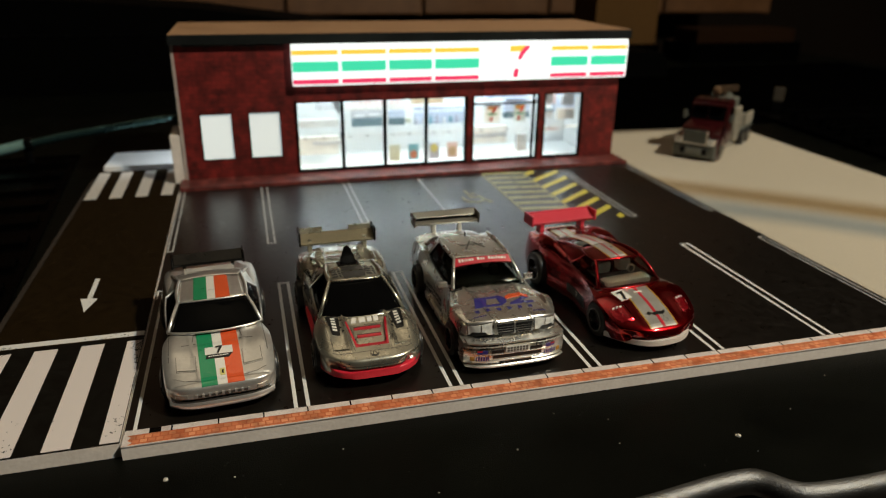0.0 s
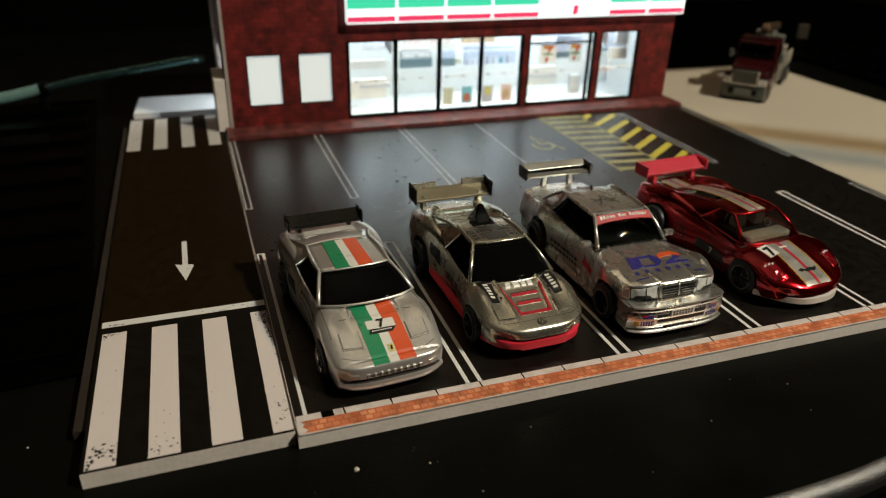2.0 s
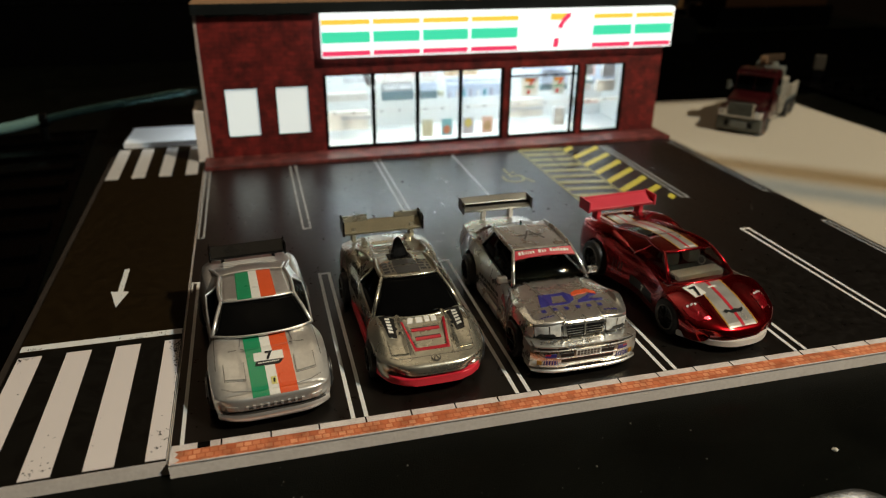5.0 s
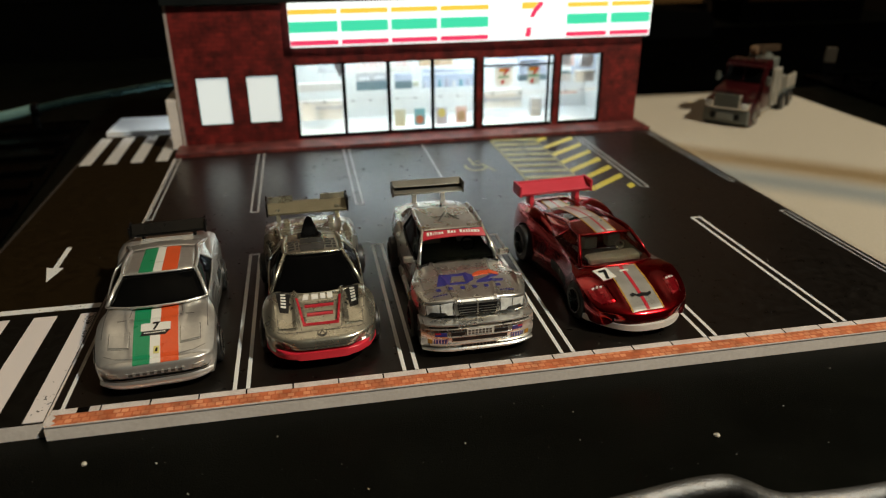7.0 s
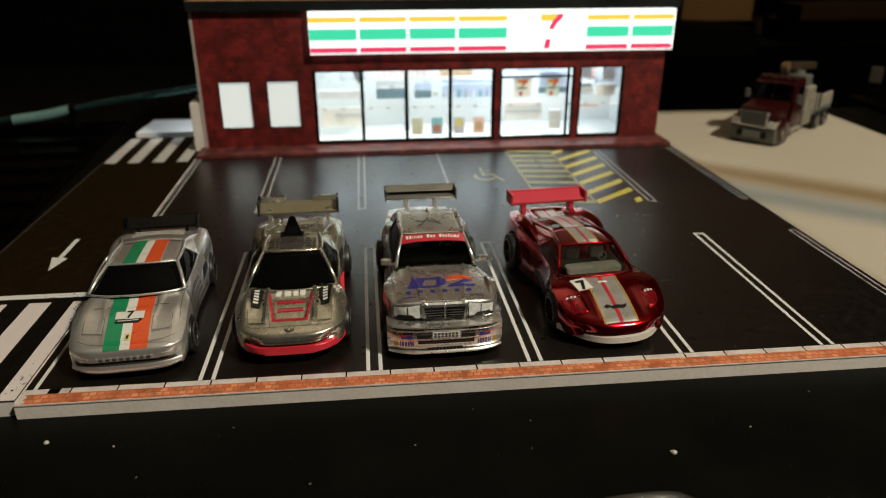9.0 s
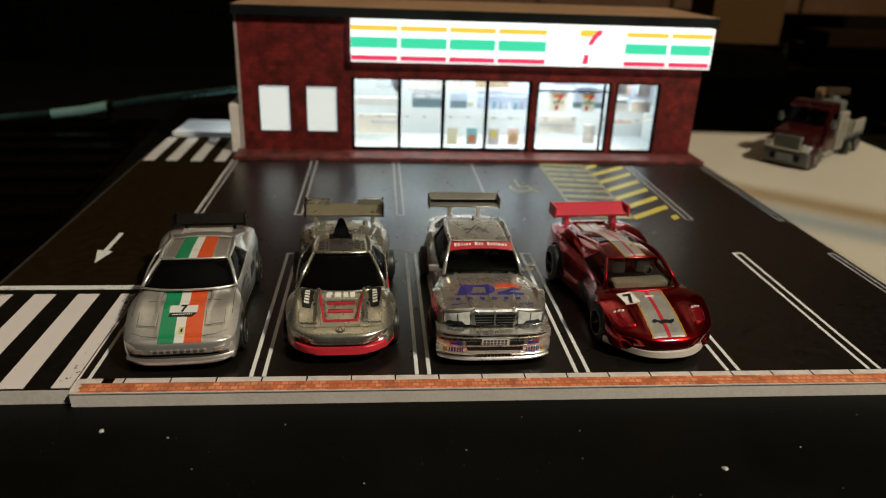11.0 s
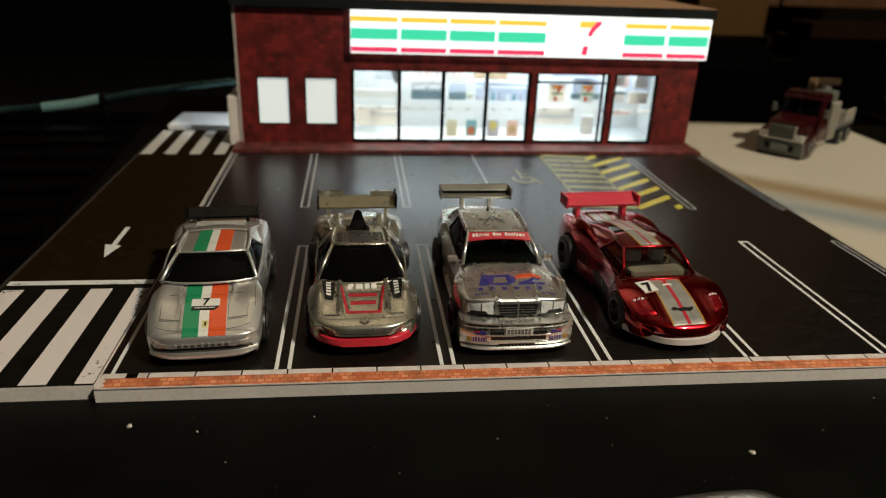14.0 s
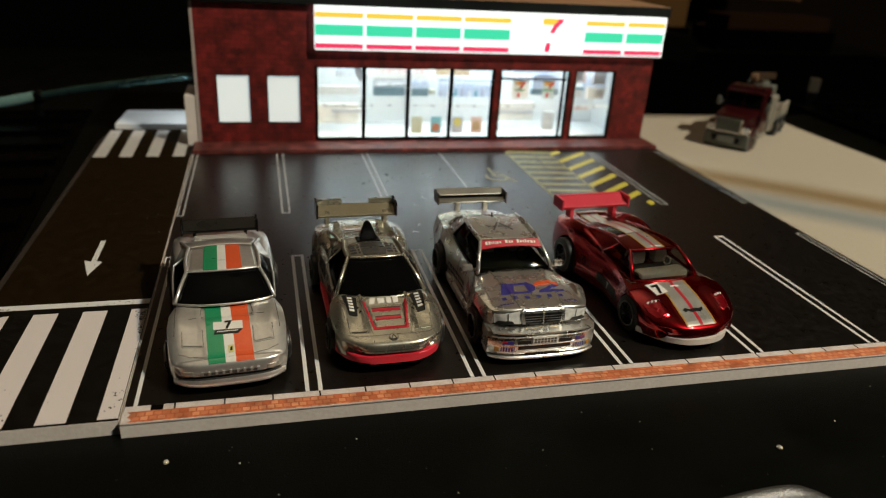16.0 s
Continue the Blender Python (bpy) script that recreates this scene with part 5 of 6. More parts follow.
for s in (-1, 1):
    part("seat", box(s * 0.5 - 0.24, s * 0.5 + 0.24, 3.9, 4.15, 1.45, 2.0, bevel=0.06), surface("seat_grey", (0.40, 0.41, 0.37), None, 0.6), car)
    part("mirror", box(s * 1.42 - 0.15, s * 1.42 + 0.15, 2.78, 2.95, 1.50, 1.68, bevel=0.05), RAW_SILVER, car)
    part("mirror_arm", box(min(s * 1.1, s * 1.3), max(s * 1.1, s * 1.3), 2.82, 2.9, 1.48, 1.54), RAW_SILVER, car)
    decal("headlamp", flat([(s * 0.64, 1.04), (s * 1.30, 1.06), (s * 1.33, 1.33), (s * 0.64, 1.44)][::s]), tr, "front", LAMP_T, car, off=0.02, step=0.06)
    decal("lamp_rim", flat([(s * 0.625, 1.022), (s * 1.32, 1.042), (s * 1.345, 1.345), (s * 0.625, 1.455)][::s]), tr, "front", BLACK_T, car, off=0.012, step=0.06, skirt=0)
    decal("lamp_divider", flat([(s * 0.94, 1.05), (s * 0.965, 1.05), (s * 0.985, 1.38), (s * 0.96, 1.38)][::s]), tr, "front", SHADE_METAL, car, off=0.03, step=0.06, skirt=0)
    decal("lamp_shade", flat([(s * 0.66, 1.05), (s * 1.28, 1.06), (s * 1.20, 1.16), (s * 1.12, 1.09), (s * 0.98, 1.08), (s * 0.86, 1.17), (s * 0.78, 1.09)][::s]), tr, "front", BLACK_T, car, off=0.035, skirt=0)
    decal("corner_lamp", flat(rect(min(s * 1.35, s * 1.43), max(s * 1.35, s * 1.43), 1.06, 1.28)), tr, "front", GREY_T, car)
    decal("lamp_shadow", flat(rect(min(s * 0.58, s * 1.34), max(s * 0.58, s * 1.34), 1.00, 1.035)), tr, "front", BLACK_T, car)
    for name, x0, x1, z0, z1, m in (("brake_duct", 0.58, 0.86, 0.885, 0.945, BLACK_T), ("air_slot", 0.40, 0.76, 0.66, 0.76, BLACK_T), ("sponsor_mark", 0.88, 1.17, 0.65, 0.76, BLUE_T), ("sponsor_flash", 1.03, 1.17, 0.71, 0.76, RED_T), ("fuel_mark", 0.84, 1.20, 0.44, 0.56, BLUE_T), ("fuel_dot", 1.25, 1.36, 0.44, 0.56, GOLD_T)):
        part(name, nose_bar(min(s * x0, s * x1), max(s * x0, s * x1), z0, z1, 1.52, 0.26, 0.012, 0.03, 4), m, car)
    for k in range(5):
        x = s * 1.02 + (k - 2) * 0.072
        part("mark_gap", nose_bar(x - 0.010, x + 0.010, 0.43, 0.57, 1.52, 0.26, 0.018, 0.02, 1), RAW_SILVER, car)
    part("bumper_print", nose_bar(min(s * 0.88, s * 1.36), max(s * 0.88, s * 1.36), 0.90, 0.935, 1.52, 0.26, 0.008, 0.02, 4), SEAM, car)
    decal("bonnet_edge_writing", flat(*bars_for_writing(min(s * 0.72, s * 1.1), max(s * 0.72, s * 1.1), 0.66, 0.73, 1, rng)), tr, "down", BLUE_T, car, skirt=0)
    seam(car, tr, [(s * 0.62, 0.5), (s * 0.80, 2.6)], 0.02)
    way = "right" if s > 0 else "left"
    seam(car, tr, [(2.6, 0.3), (2.65, 1.3)], 0.03, way, BLACK_T)
    seam(car, tr, [(4.2, 0.3), (4.2, 1.3)], 0.03, way, BLACK_T)
    decal("door_flash", flat([(2.3, 0.80), (3.1, 0.86), (3.0, 1.05), (2.4, 0.98)]), tr, way, RED_T, car, skirt=0)
    decal("door_print", flat(*bars_for_writing(3.4, 5.0, 0.5, 0.85, 2, rng)), tr, way, SEAM, car, skirt=0)
gr = decal("grille", flat([(-0.56, 1.02), (0.56, 1.02), (0.63, 1.40), (0.56, 1.49), (-0.56, 1.49), (-0.63, 1.40)]), tr, "front", RAW_SILVER, car, off=0.06, label="silver grille surround with black slots")
decal("grille_mouth", flat([(-0.49, 1.09), (0.49, 1.09), (0.54, 1.38), (-0.54, 1.38)]), tr, "front", BLACK_T, car, off=0.072, skirt=0)
for z in (1.155, 1.225, 1.295):
    decal("grille_slat", flat(rect(-0.50 - 0.1 * (z - 1.1), 0.50 + 0.1 * (z - 1.1), z, z + 0.016)), tr, "front", RAW_SILVER, car, off=0.085, skirt=0)
decal("grille_bar", flat(rect(-0.022, 0.022, 1.08, 1.40)), tr, "front", RAW_SILVER, car, off=0.095)
decal("grille_badge", flat([(-0.05, 1.42), (0.0, 1.39), (0.05, 1.42), (0.0, 1.48)]), tr, "front", GREY_T, car, off=0.075)
bmp = nose_bar(-1.52, 1.52, 0.27, 0.98, 1.52, 0.26, 0.0, 0.5, 30, taper=0.06, round_=0.05)
part("front_bumper", bmp, RAW_SILVER, car, smooth="edges")
part("bumper_ledge", nose_bar(-1.44, 1.44, 0.955, 1.00, 1.52, 0.26, 0.04, 0.3, 30, round_=0.01), RAW_SILVER, car, smooth="edges")
for z, w, d in ((0.83, 1.44, 0.03), (0.60, 0.86, 0.035), (0.39, 1.30, 0.03)):
    part("bumper_rib", nose_bar(-w, w, z, z + 0.045, 1.52, 0.26, d, 0.06, 20, round_=0.02), RAW_SILVER, car, smooth="edges")
part("number_panel", nose_bar(-0.36, 0.36, 0.67, 0.84, 1.52, 0.26, 0.04, 0.05), CREAM_T, car, "pale number panel")
for z in (0.69, 0.765):
    for k in range(7):
        part("panel_print", nose_bar(-0.32 + k * 0.093, -0.255 + k * 0.093, z, z + 0.055, 1.52, 0.26, 0.046, 0.02, 1), SHADE_METAL, car)
part("lower_slot", nose_bar(-0.74, 0.74, 0.49, 0.60, 1.52, 0.26, 0.008, 0.05), BLACK_T, car)
for k in range(10):
    part("chin_print", nose_bar(-0.46 + k * 0.092, -0.39 + k * 0.092, 0.325, 0.385, 1.52, 0.26, 0.035, 0.02, 1), BLACK_T, car)
part("splitter", nose_bar(-1.50, 1.50, 0.20, 0.31, 1.52, 0.26, 0.06, 0.5, 30, taper=0.04, round_=0.03), RAW_SILVER, car)
for s in (-1, 1):
    part("side_skirt", box(s * 1.36 - 0.06, s * 1.36 + 0.06, 2.0, 5.1, 0.14, 0.34, bevel=0.03), RAW_SILVER, car)


def grown(*polys):
    return flat(*[[(1.36 * (x - 0.05), 1.46 + 1.2 * (y - 1.45)) for x, y in p] for p in polys])


# bonnet print: slanted blue block figure, red crescent, row of small letters as bars
decal("bonnet_print", grown([(-0.62, 1.22), (-0.36, 1.22), (-0.22, 1.72), (-0.5, 1.72)], [(-0.36, 1.22), (0.0, 1.22), (0.08, 1.30), (-0.34, 1.30)], [(-0.22, 1.72), (0.06, 1.72), (0.12, 1.62), (-0.24, 1.62)], [(0.0, 1.22), (0.14, 1.35), (0.20, 1.55), (0.06, 1.72), (-0.02, 1.60), (-0.02, 1.35)],
                           [(0.18, 1.22), (0.72, 1.22), (0.76, 1.32), (0.22, 1.32)], [(0.22, 1.32), (0.42, 1.32), (0.72, 1.52), (0.62, 1.58)]), tr, "down", BLUE_T, car)
decal("bonnet_crescent", grown([(0.16, 1.52), (0.30, 1.58), (0.52, 1.60), (0.70, 1.50), (0.72, 1.64), (0.56, 1.76), (0.34, 1.76), (0.20, 1.66)]), tr, "down", ORANGE_T, car, off=0.02)
decal("bonnet_letters", grown(*[rect(-0.66 + k * 0.24, -0.57 + k * 0.24, 0.98, 1.10) for k in range(6)]), tr, "down", BLUE_T, car, skirt=0)
decal("roof_mark", flat([(-0.34, 4.0), (-0.28, 4.0), (0.02, 4.6), (-0.04, 4.62)], [(0.02, 4.6), (0.08, 4.6), (0.36, 4.05), (0.3, 4.0)], *bars_for_writing(-0.4, 0.4, 4.25, 4.4, 1, rng)), rtr, "down", SHADE_METAL, car, skirt=0)
DASH = surface("matt_dash", (0.045, 0.05, 0.04), (0.03, 0.033, 0.027), 0.9, spec=0.05)
part("dashboard", box(-1.0, 1.0, 2.75, 3.1, 1.40, 1.60, bevel=0.05), DASH, car)
st = bmesh.new()
add_tube(st, [(0.45 + 0.2 * math.cos(a), 3.35 + 0.08 * math.sin(a), 1.72 + 0.18 * math.sin(a)) for a in (2 * math.pi * k / 18 for k in range(19))], 0.03, 6)
part("steering_wheel", st, BLACK, car, smooth=True)
cg = bmesh.new()
for s in (-1, 1):
    add_tube(cg, [(s * 0.7, 4.7, 1.5), (s * 0.66, 4.7, 2.12), (0, 4.7, 2.15)], 0.03, 6)
part("roll_cage", cg, GREY_T, car, smooth=True)
part("cabin_floor", box(-1.05, 1.05, 2.7, 6.1, 1.35, 1.555), DASH, car)
part("aerial", cyl((0.0, 5.15, 2.2), (0.0, 5.2, 2.36), 0.04, 0.02, seg=10), SILVER, car)
PEWTER = surface("wing_pewter", (0.34, 0.33, 0.285), (0.27, 0.26, 0.225), 0.36, metal=0.7, spread=0.04)
wing = part("rear_wing", tilted(-1.22, 1.22, 7.55, 1.98, 0.45, 0.08, 15), PEWTER, car, "dull silver rear wing on two posts")
part("wing_flap", tilted(-1.2, 1.2, 7.72, 2.16, 0.3, 0.07, 35), PEWTER, wing)
part("wing_slot", box(-1.15, 1.15, 7.50, 7.66, 2.03, 2.06), BLACK, wing)
for s in (-1, 1):
    part("end_plate", box(s * 1.22 - 0.03, s * 1.22 + 0.03, 7.28, 7.92, 1.84, 2.26, bevel=0.02), SHADE_METAL, wing)
    part("strut", box(s * 0.5 - 0.08, s * 0.5 + 0.08, 7.35, 7.55, 1.5, 1.96, bevel=0.02), RAW_SILVER, wing)
for y, z, r, w in W3:
    for s in (-1, 1):
        add_wheel(car, s * (w - 0.02), y, 0.52, 0.52, 0.36, BLACK, 6, s)
part("chassis", box(-1.1, 1.1, 0.5, 7.2, 0.12, 0.42), BLACK, car)

# --- candy red supercar ---
car = thing("toy_car", 15.24, 0.20, 0.0, 4.2, "candy-red toy supercar with silver stripe and white lip", "toy car", "parked toy cars")
W4 = [(1.62, 0.54, 0.57, 1.46), (5.7, 0.60, 0.68, 1.46)]


POD_RED = car_paint("pod_red", (0.40, 0.008, 0.016), (0.26, 0.005, 0.011), 0.22, 0.6, coat=1.0)


def s_shape(x, y):
    ax = abs(x)
    z = 0.05 * bumped(y, 1.45, 0.9) * bumped(ax, 1.12, 0.36) + 0.28 * bumped(y, 5.6, 1.25) * bumped(ax, 1.18, 0.28)
    z -= 0.03 * bumped(y, 0.7, 0.4) * bumped(ax, 0.62, 0.12)
    lamp = plateau(ax, 0.78 + 0.12 * y, 1.12 + 0.10 * y, 0.08) * plateau(y, 0.58, 1.12, 0.08)
    z += 0.045 * lamp
    z -= 0.07 * plateau(ax, -1, 0.55, 0.1) * plateau(y, 6.0, 7.0, 0.1)
    return z


bm = shell(7.5, [(0, 1.10), (0.12, 1.34), (0.6, 1.52), (1.5, 1.60), (2.5, 1.48), (3.6, 1.34), (4.6, 1.48), (5.7, 1.62), (7.0, 1.52), (7.5, 1.3)],
           [(0, 0.58), (0.04, 0.70), (0.12, 0.78), (0.3, 0.88), (1.0, 1.12), (1.6, 1.25), (2.1, 1.32), (3.2, 1.42), (4.6, 1.58), (5.8, 1.58), (7.1, 1.52), (7.4, 1.42), (7.5, 1.0)],
           [(0, 0.54), (0.04, 0.64), (0.12, 0.70), (0.3, 0.80), (1.0, 1.05), (1.6, 1.19), (2.1, 1.20), (3.2, 1.28), (4.6, 1.42), (7.1, 1.42), (7.4, 1.28), (7.5, 0.95)],
           [(0, 0.46), (0.05, 0.36), (0.3, 0.30), (1.0, 0.24), (7.1, 0.28), (7.5, 0.6)], 0.46, crown=3.4, shape=s_shape, square=3.0, lean=[(0, 0.0), (1.9, 0.02), (2.7, 0.14), (3.6, 0.16), (4.6, 0.24), (5.6, 0.16), (7.5, 0.12)])
body = part("body", cut_arches(bm, W4), CANDY_RED, car, smooth="edges")
tr = tree_of(body)
part("front_lip", chin(1.55, -0.02, 1.10, 0.25, 0.42, 2.6), WHITE_PLASTIC, car, "off-white plastic front lip", smooth="edges")
roof = glasshouse(car, (1.12, 2.14, 1.30), (0.90, 5.9, 1.58), (0.84, 2.90, 1.92), (0.72, 4.0, 1.94), CANDY_RED, CLEAR, 0.06, crown=0.06, bow=0.24, quarter=0.5, ox=-0.08)
str_ = tree_of([o for o in car.children if o.name.startswith("rear_screen")][0])
rtr = tree_of(roof)
part("cabin_floor", box(-0.9, 0.9, 2.3, 5.4, 1.2, 1.40, bevel=0.05), surface("cabin_grey", (0.10, 0.098, 0.09), None, 0.6), car, "grey cabin tray")
dash = box(-0.88, 0.74, 2.15, 2.62, 1.28, 1.56, bevel=0.10)
for v in dash.verts:
    v.co.z -= 0.10 * (v.co.x / 0.85) ** 2
part("dashboard", dash, WHITE_PLASTIC, car, "off-white dashboard seen through the screen", smooth="edges")
wheel_ = bmesh.new()
add_tube(wheel_, [(0.34 + 0.13 * math.cos(a), 2.74 + 0.05 * math.sin(a), 1.58 + 0.11 * math.sin(a)) for a in (2 * math.pi * k / 18 for k in range(19))], 0.024, 6)
part("steering_wheel", wheel_, GREY_T, car, smooth=True)
part("roll_bar", (lambda b: add_tube(b, [(-0.62, 3.55, 1.45), (-0.55, 3.5, 1.82), (0.40, 3.5, 1.84), (0.5, 3.55, 1.45)], 0.04, 8))(bmesh.new()), GREY_T, car, smooth=True)
for s in (-1, 1):
    part("seat", box(s * 0.38 - 0.30, s * 0.38 + 0.14, 3.0, 3.35, 1.38, 1.76, bevel=0.10), surface("seat_grey", (0.40, 0.41, 0.37), None, 0.6), car, smooth="edges")
part("engine_block", box(-0.4, 0.4, 4.3, 5.2, 1.5, 1.68, bevel=0.05), GREY_T, car)
for tt, y0, y1, k in ((tr, 0.14, 2.0, 1.1), (rtr, 2.86, 3.99, 0.75), (str_, 4.05, 5.85, 0.75), (tr, 6.0, 7.0, 0.8)):
    decal("stripe", flat(rect(-0.40 * k - 0.08, 0.40 * k - 0.08, y0, y1)), tt, "down", GREY_T, car)
    decal("stripe_line", flat(rect(-0.045 * k - 0.08, 0.045 * k - 0.08, y0, y1)), tt, "down", RED_T, car, off=0.02, skirt=0)
    for s in (-1, 1):
        decal("stripe_edge", flat(rect(s * 0.42 * k - 0.102, s * 0.42 * k - 0.058, y0, y1)), tt, "down", GOLD_T, car, off=0.018, skirt=0)
decal("brand_flash", flat([(-0.40, 0.66), (-0.34, 0.58), (-0.24, 0.62), (-0.16, 0.55), (0.0, 0.57), (0.12, 0.55), (0.22, 0.60), (0.26, 0.70), (0.12, 0.66), (-0.02, 0.69), (-0.18, 0.65), (-0.30, 0.72)]), tr, "down", BLACK_T, car, off=0.03, skirt=0)
decal("bonnet_clip", flat(rect(-0.22, 0.06, 1.62, 1.68)), tr, "down", CREAM_T, car, off=0.03)
q = Matrix.Rotation(radians(14), 4, "Z")
num = flat(rect(-0.24, 0.24, -0.24, 0.24))
bmesh.ops.transform(num, matrix=Matrix.Translation((-0.72, 1.60, 0)) @ q, verts=num.verts)
decal("number_panel", num, tr, "down", CREAM_T, car, off=0.03, step=0.06)
decal("number", letters("7", 0.52, -0.70, 1.52, 14, 0.02), tr, "down", BLACK_T, car, off=0.05, skirt=0)
decal("panel_print", flat(*bars_for_writing(-0.92, -0.62, 1.78, 1.81, 1, rng)), tr, "down", BLACK_T, car, off=0.03, skirt=0)
for s in (-1, 1):
    way = "right" if s > 0 else "left"
    lamp = [(s * 0.72, 0.66), (s * 1.06, 0.74), (s * 1.20, 1.10), (s * 1.02, 1.22), (s * 0.80, 1.0)]
    decal("headlamp_pod", flat([(s * 0.92 - 0.08, 0.52), (s * 1.18 - 0.08, 0.62), (s * 1.32 - 0.08, 0.84), (s * 1.36 - 0.08, 1.12), (s * 1.16 - 0.08, 1.22), (s * 0.94 - 0.08, 1.04)][::s]), tr, "down", POD_RED, car, off=0.025, step=0.1, label="clear-coated red headlamp pod")
    for k in range(3):
        decal("lamp_lens", flat([(s * (1.02 + 0.1 * k) - 0.08 + 0.04 * math.cos(t * math.pi / 4), 1.03 + 0.03 * k + 0.03 * math.sin(t * math.pi / 4)) for t in range(8)]), tr, "down", LAMP_T, car, off=0.045)
    for k in range(4):
        seam(car, tr, [(s * 1.05, 2.05 + 0.08 * k), (s * 1.30, 2.10 + 0.08 * k)], 0.03)
    decal("side_panel", flat([(2.5, 0.45), (3.9, 0.5), (3.9, 0.8), (2.6, 0.78)]), tr, way, BLACK_T, car, skirt=0)
    decal("side_number", letters("7", 0.3, 3.2, 0.63, 0, 0.01), tr, way, CREAM_T, car, off=0.02, skirt=0) if s > 0 else decal("side_number", (lambda b: (bmesh.ops.scale(b, vec=(-1, 1, 1), verts=b.verts), bmesh.ops.translate(b, vec=(6.4, 0, 0), verts=b.verts), b)[2])(letters("7", 0.3, 3.2, 0.63, 0, 0.01)), tr, way, CREAM_T, car, off=0.02, skirt=0)
    for k in range(4):
        seam(car, tr, [(4.35 + 0.13 * k, 0.55), (4.35 + 0.13 * k, 1.0)], 0.04, way, BLACK_T, "side_louvre")
part("roof_light_bar", box(-0.2, 0.2, 2.92, 3.0, 1.95, 2.01, bevel=0.02), CREAM_T, car, "white roof light bar")
wing = bmesh.new()
add_box(wing, -1.34, 1.34, -0.3, 0.3, -0.06, 0.06, bevel=0.03, m=Matrix.Translation((0, 7.0, 1.98)) @ Matrix.Rotation(radians(22), 4, "X"))
wing = part("rear_wing", wing, CORAL, car, "bright coral-red plastic wing")
part("wing_lip", box(-1.28, 1.28, 7.22, 7.34, 2.08, 2.18, bevel=0.03), CORAL, wing)
for s in (-1, 1):
    part("end_plate", box(s * 1.31 - 0.04, s * 1.31 + 0.04, 6.68, 7.38, 1.80, 2.20, bevel=0.03), CORAL, wing)
    part("strut", box(s * 0.85 - 0.08, s * 0.85 + 0.08, 6.8, 7.15, 1.45, 1.98, bevel=0.03), CORAL, wing)
for i in range(3):
    seam(car, tr, [(-0.7, 6.1 + i * 0.22), (0.7, 6.1 + i * 0.22)], 0.06, "down", BLACK_T, "deck_louvre")
for y, z, r, w in W4:
    for s in (-1, 1):
        add_wheel(car, s * (w + (0.04 if y > 3 else -0.09)), y, 0.60 if y > 3 else 0.54, 0.60 if y > 3 else 0.54, 0.40, BLACK, 10, s)
part("chassis", box(-1.0, 1.0, 0.8, 7.0, 0.14, 0.42), BLACK, car)

# ---- toy truck on the paper ----
TRUCK_RED = car_paint("truck_red", (0.045, 0.004, 0.005), (0.03, 0.003, 0.004), 0.3, 0.3, coat=0.3)
TRUCK_GREY = surface("truck_grey_plastic", (0.12, 0.125, 0.105), (0.09, 0.095, 0.08), 0.55)
truck = thing("toy_truck", 29.95, 21.25, -0.31, -52.0, "dark red toy service truck with cream body and grey bumper", "toy truck")
TRUCK_CREAM = surface("truck_cream", (0.34, 0.31, 0.25), (0.22, 0.195, 0.155), 0.55, stain=130)
CRANE = surface("crane_brown", (0.055, 0.033, 0.017), (0.032, 0.019, 0.010), 0.5)
MESH_GREY = surface("grille_mesh", (0.10, 0.105, 0.09), (0.07, 0.075, 0.062), 0.5)
bm = box(-1.32, 1.32, 0.0, 0.62, 0.10, 0.92, bevel=0.10)
for v in bm.verts:
    v.co.y += 0.22 * max(0.0, abs(v.co.x) - 0.7)
part("bumper", bm, TRUCK_GREY, truck, "grey plastic bumper")
part("bumper_panel", box(-0.46, 0.46, -0.04, 0.06, 0.34, 0.72, bevel=0.03), surface("truck_pale_grey", (0.17, 0.175, 0.15), None, 0.5), truck)
for s in (-1, 1):
    part("fog_lamp", box(s * 0.68 - 0.13, s * 0.68 + 0.13, -0.03, 0.06, 0.36, 0.70, bevel=0.03), BLACK, truck)
    lamp = part("headlamp", box(s * 1.02 - 0.24, s * 1.02 + 0.24, 0.12, 0.62, 0.93, 1.42, bevel=0.08), SILVER, truck, "chrome headlamp housing")
    part("lens", box(s * 1.02 - 0.17, s * 1.02 + 0.17, 0.08, 0.13, 1.0, 1.34, bevel=0.02), LAMP_T, lamp)
    fender = cyl((s * 0.86, 1.05, 0.62), (s * 1.34, 1.05, 0.62), 0.86, seg=28, bevel=0.08)
    part("fender", fender, TRUCK_RED, truck, smooth="edges")
part("grille_frame", box(-0.80, 0.80, 0.02, 0.24, 0.94, 1.86, bevel=0.06), SILVER, truck, "chrome grille surround")
gr = part("grille", box(-0.70, 0.70, -0.03, 0.1, 1.02, 1.78, bevel=0.02), MESH_GREY, truck, "grey grille mesh")
for k in range(8):
    part("grille_slat", box(-0.69, 0.69, -0.05, -0.028, 1.05 + k * 0.092, 1.085 + k * 0.092), TRUCK_GREY, gr)
bm = box(-0.92, 0.92, 0.2, 2.3, 0.8, 1.92, bevel=0.18)
for v in bm.verts:
    if v.co.z > 1.4:
        v.co.z += 0.10 * v.co.y
        v.co.x *= 1.0 + 0.08 * v.co.y
part("bonnet", bm, TRUCK_RED, truck, smooth="edges")
cabt = box(-1.24, 1.24, 2.1, 3.7, 0.6, 3.35, bevel=0.22)
for v in cabt.verts:
    if v.co.z > 2.0:
        v.co.y += 0.30 * (v.co.z - 2.0) * (v.co.y < 2.6)
        v.co.x *= 0.95
part("cab", cabt, TRUCK_RED, truck, smooth="edges")
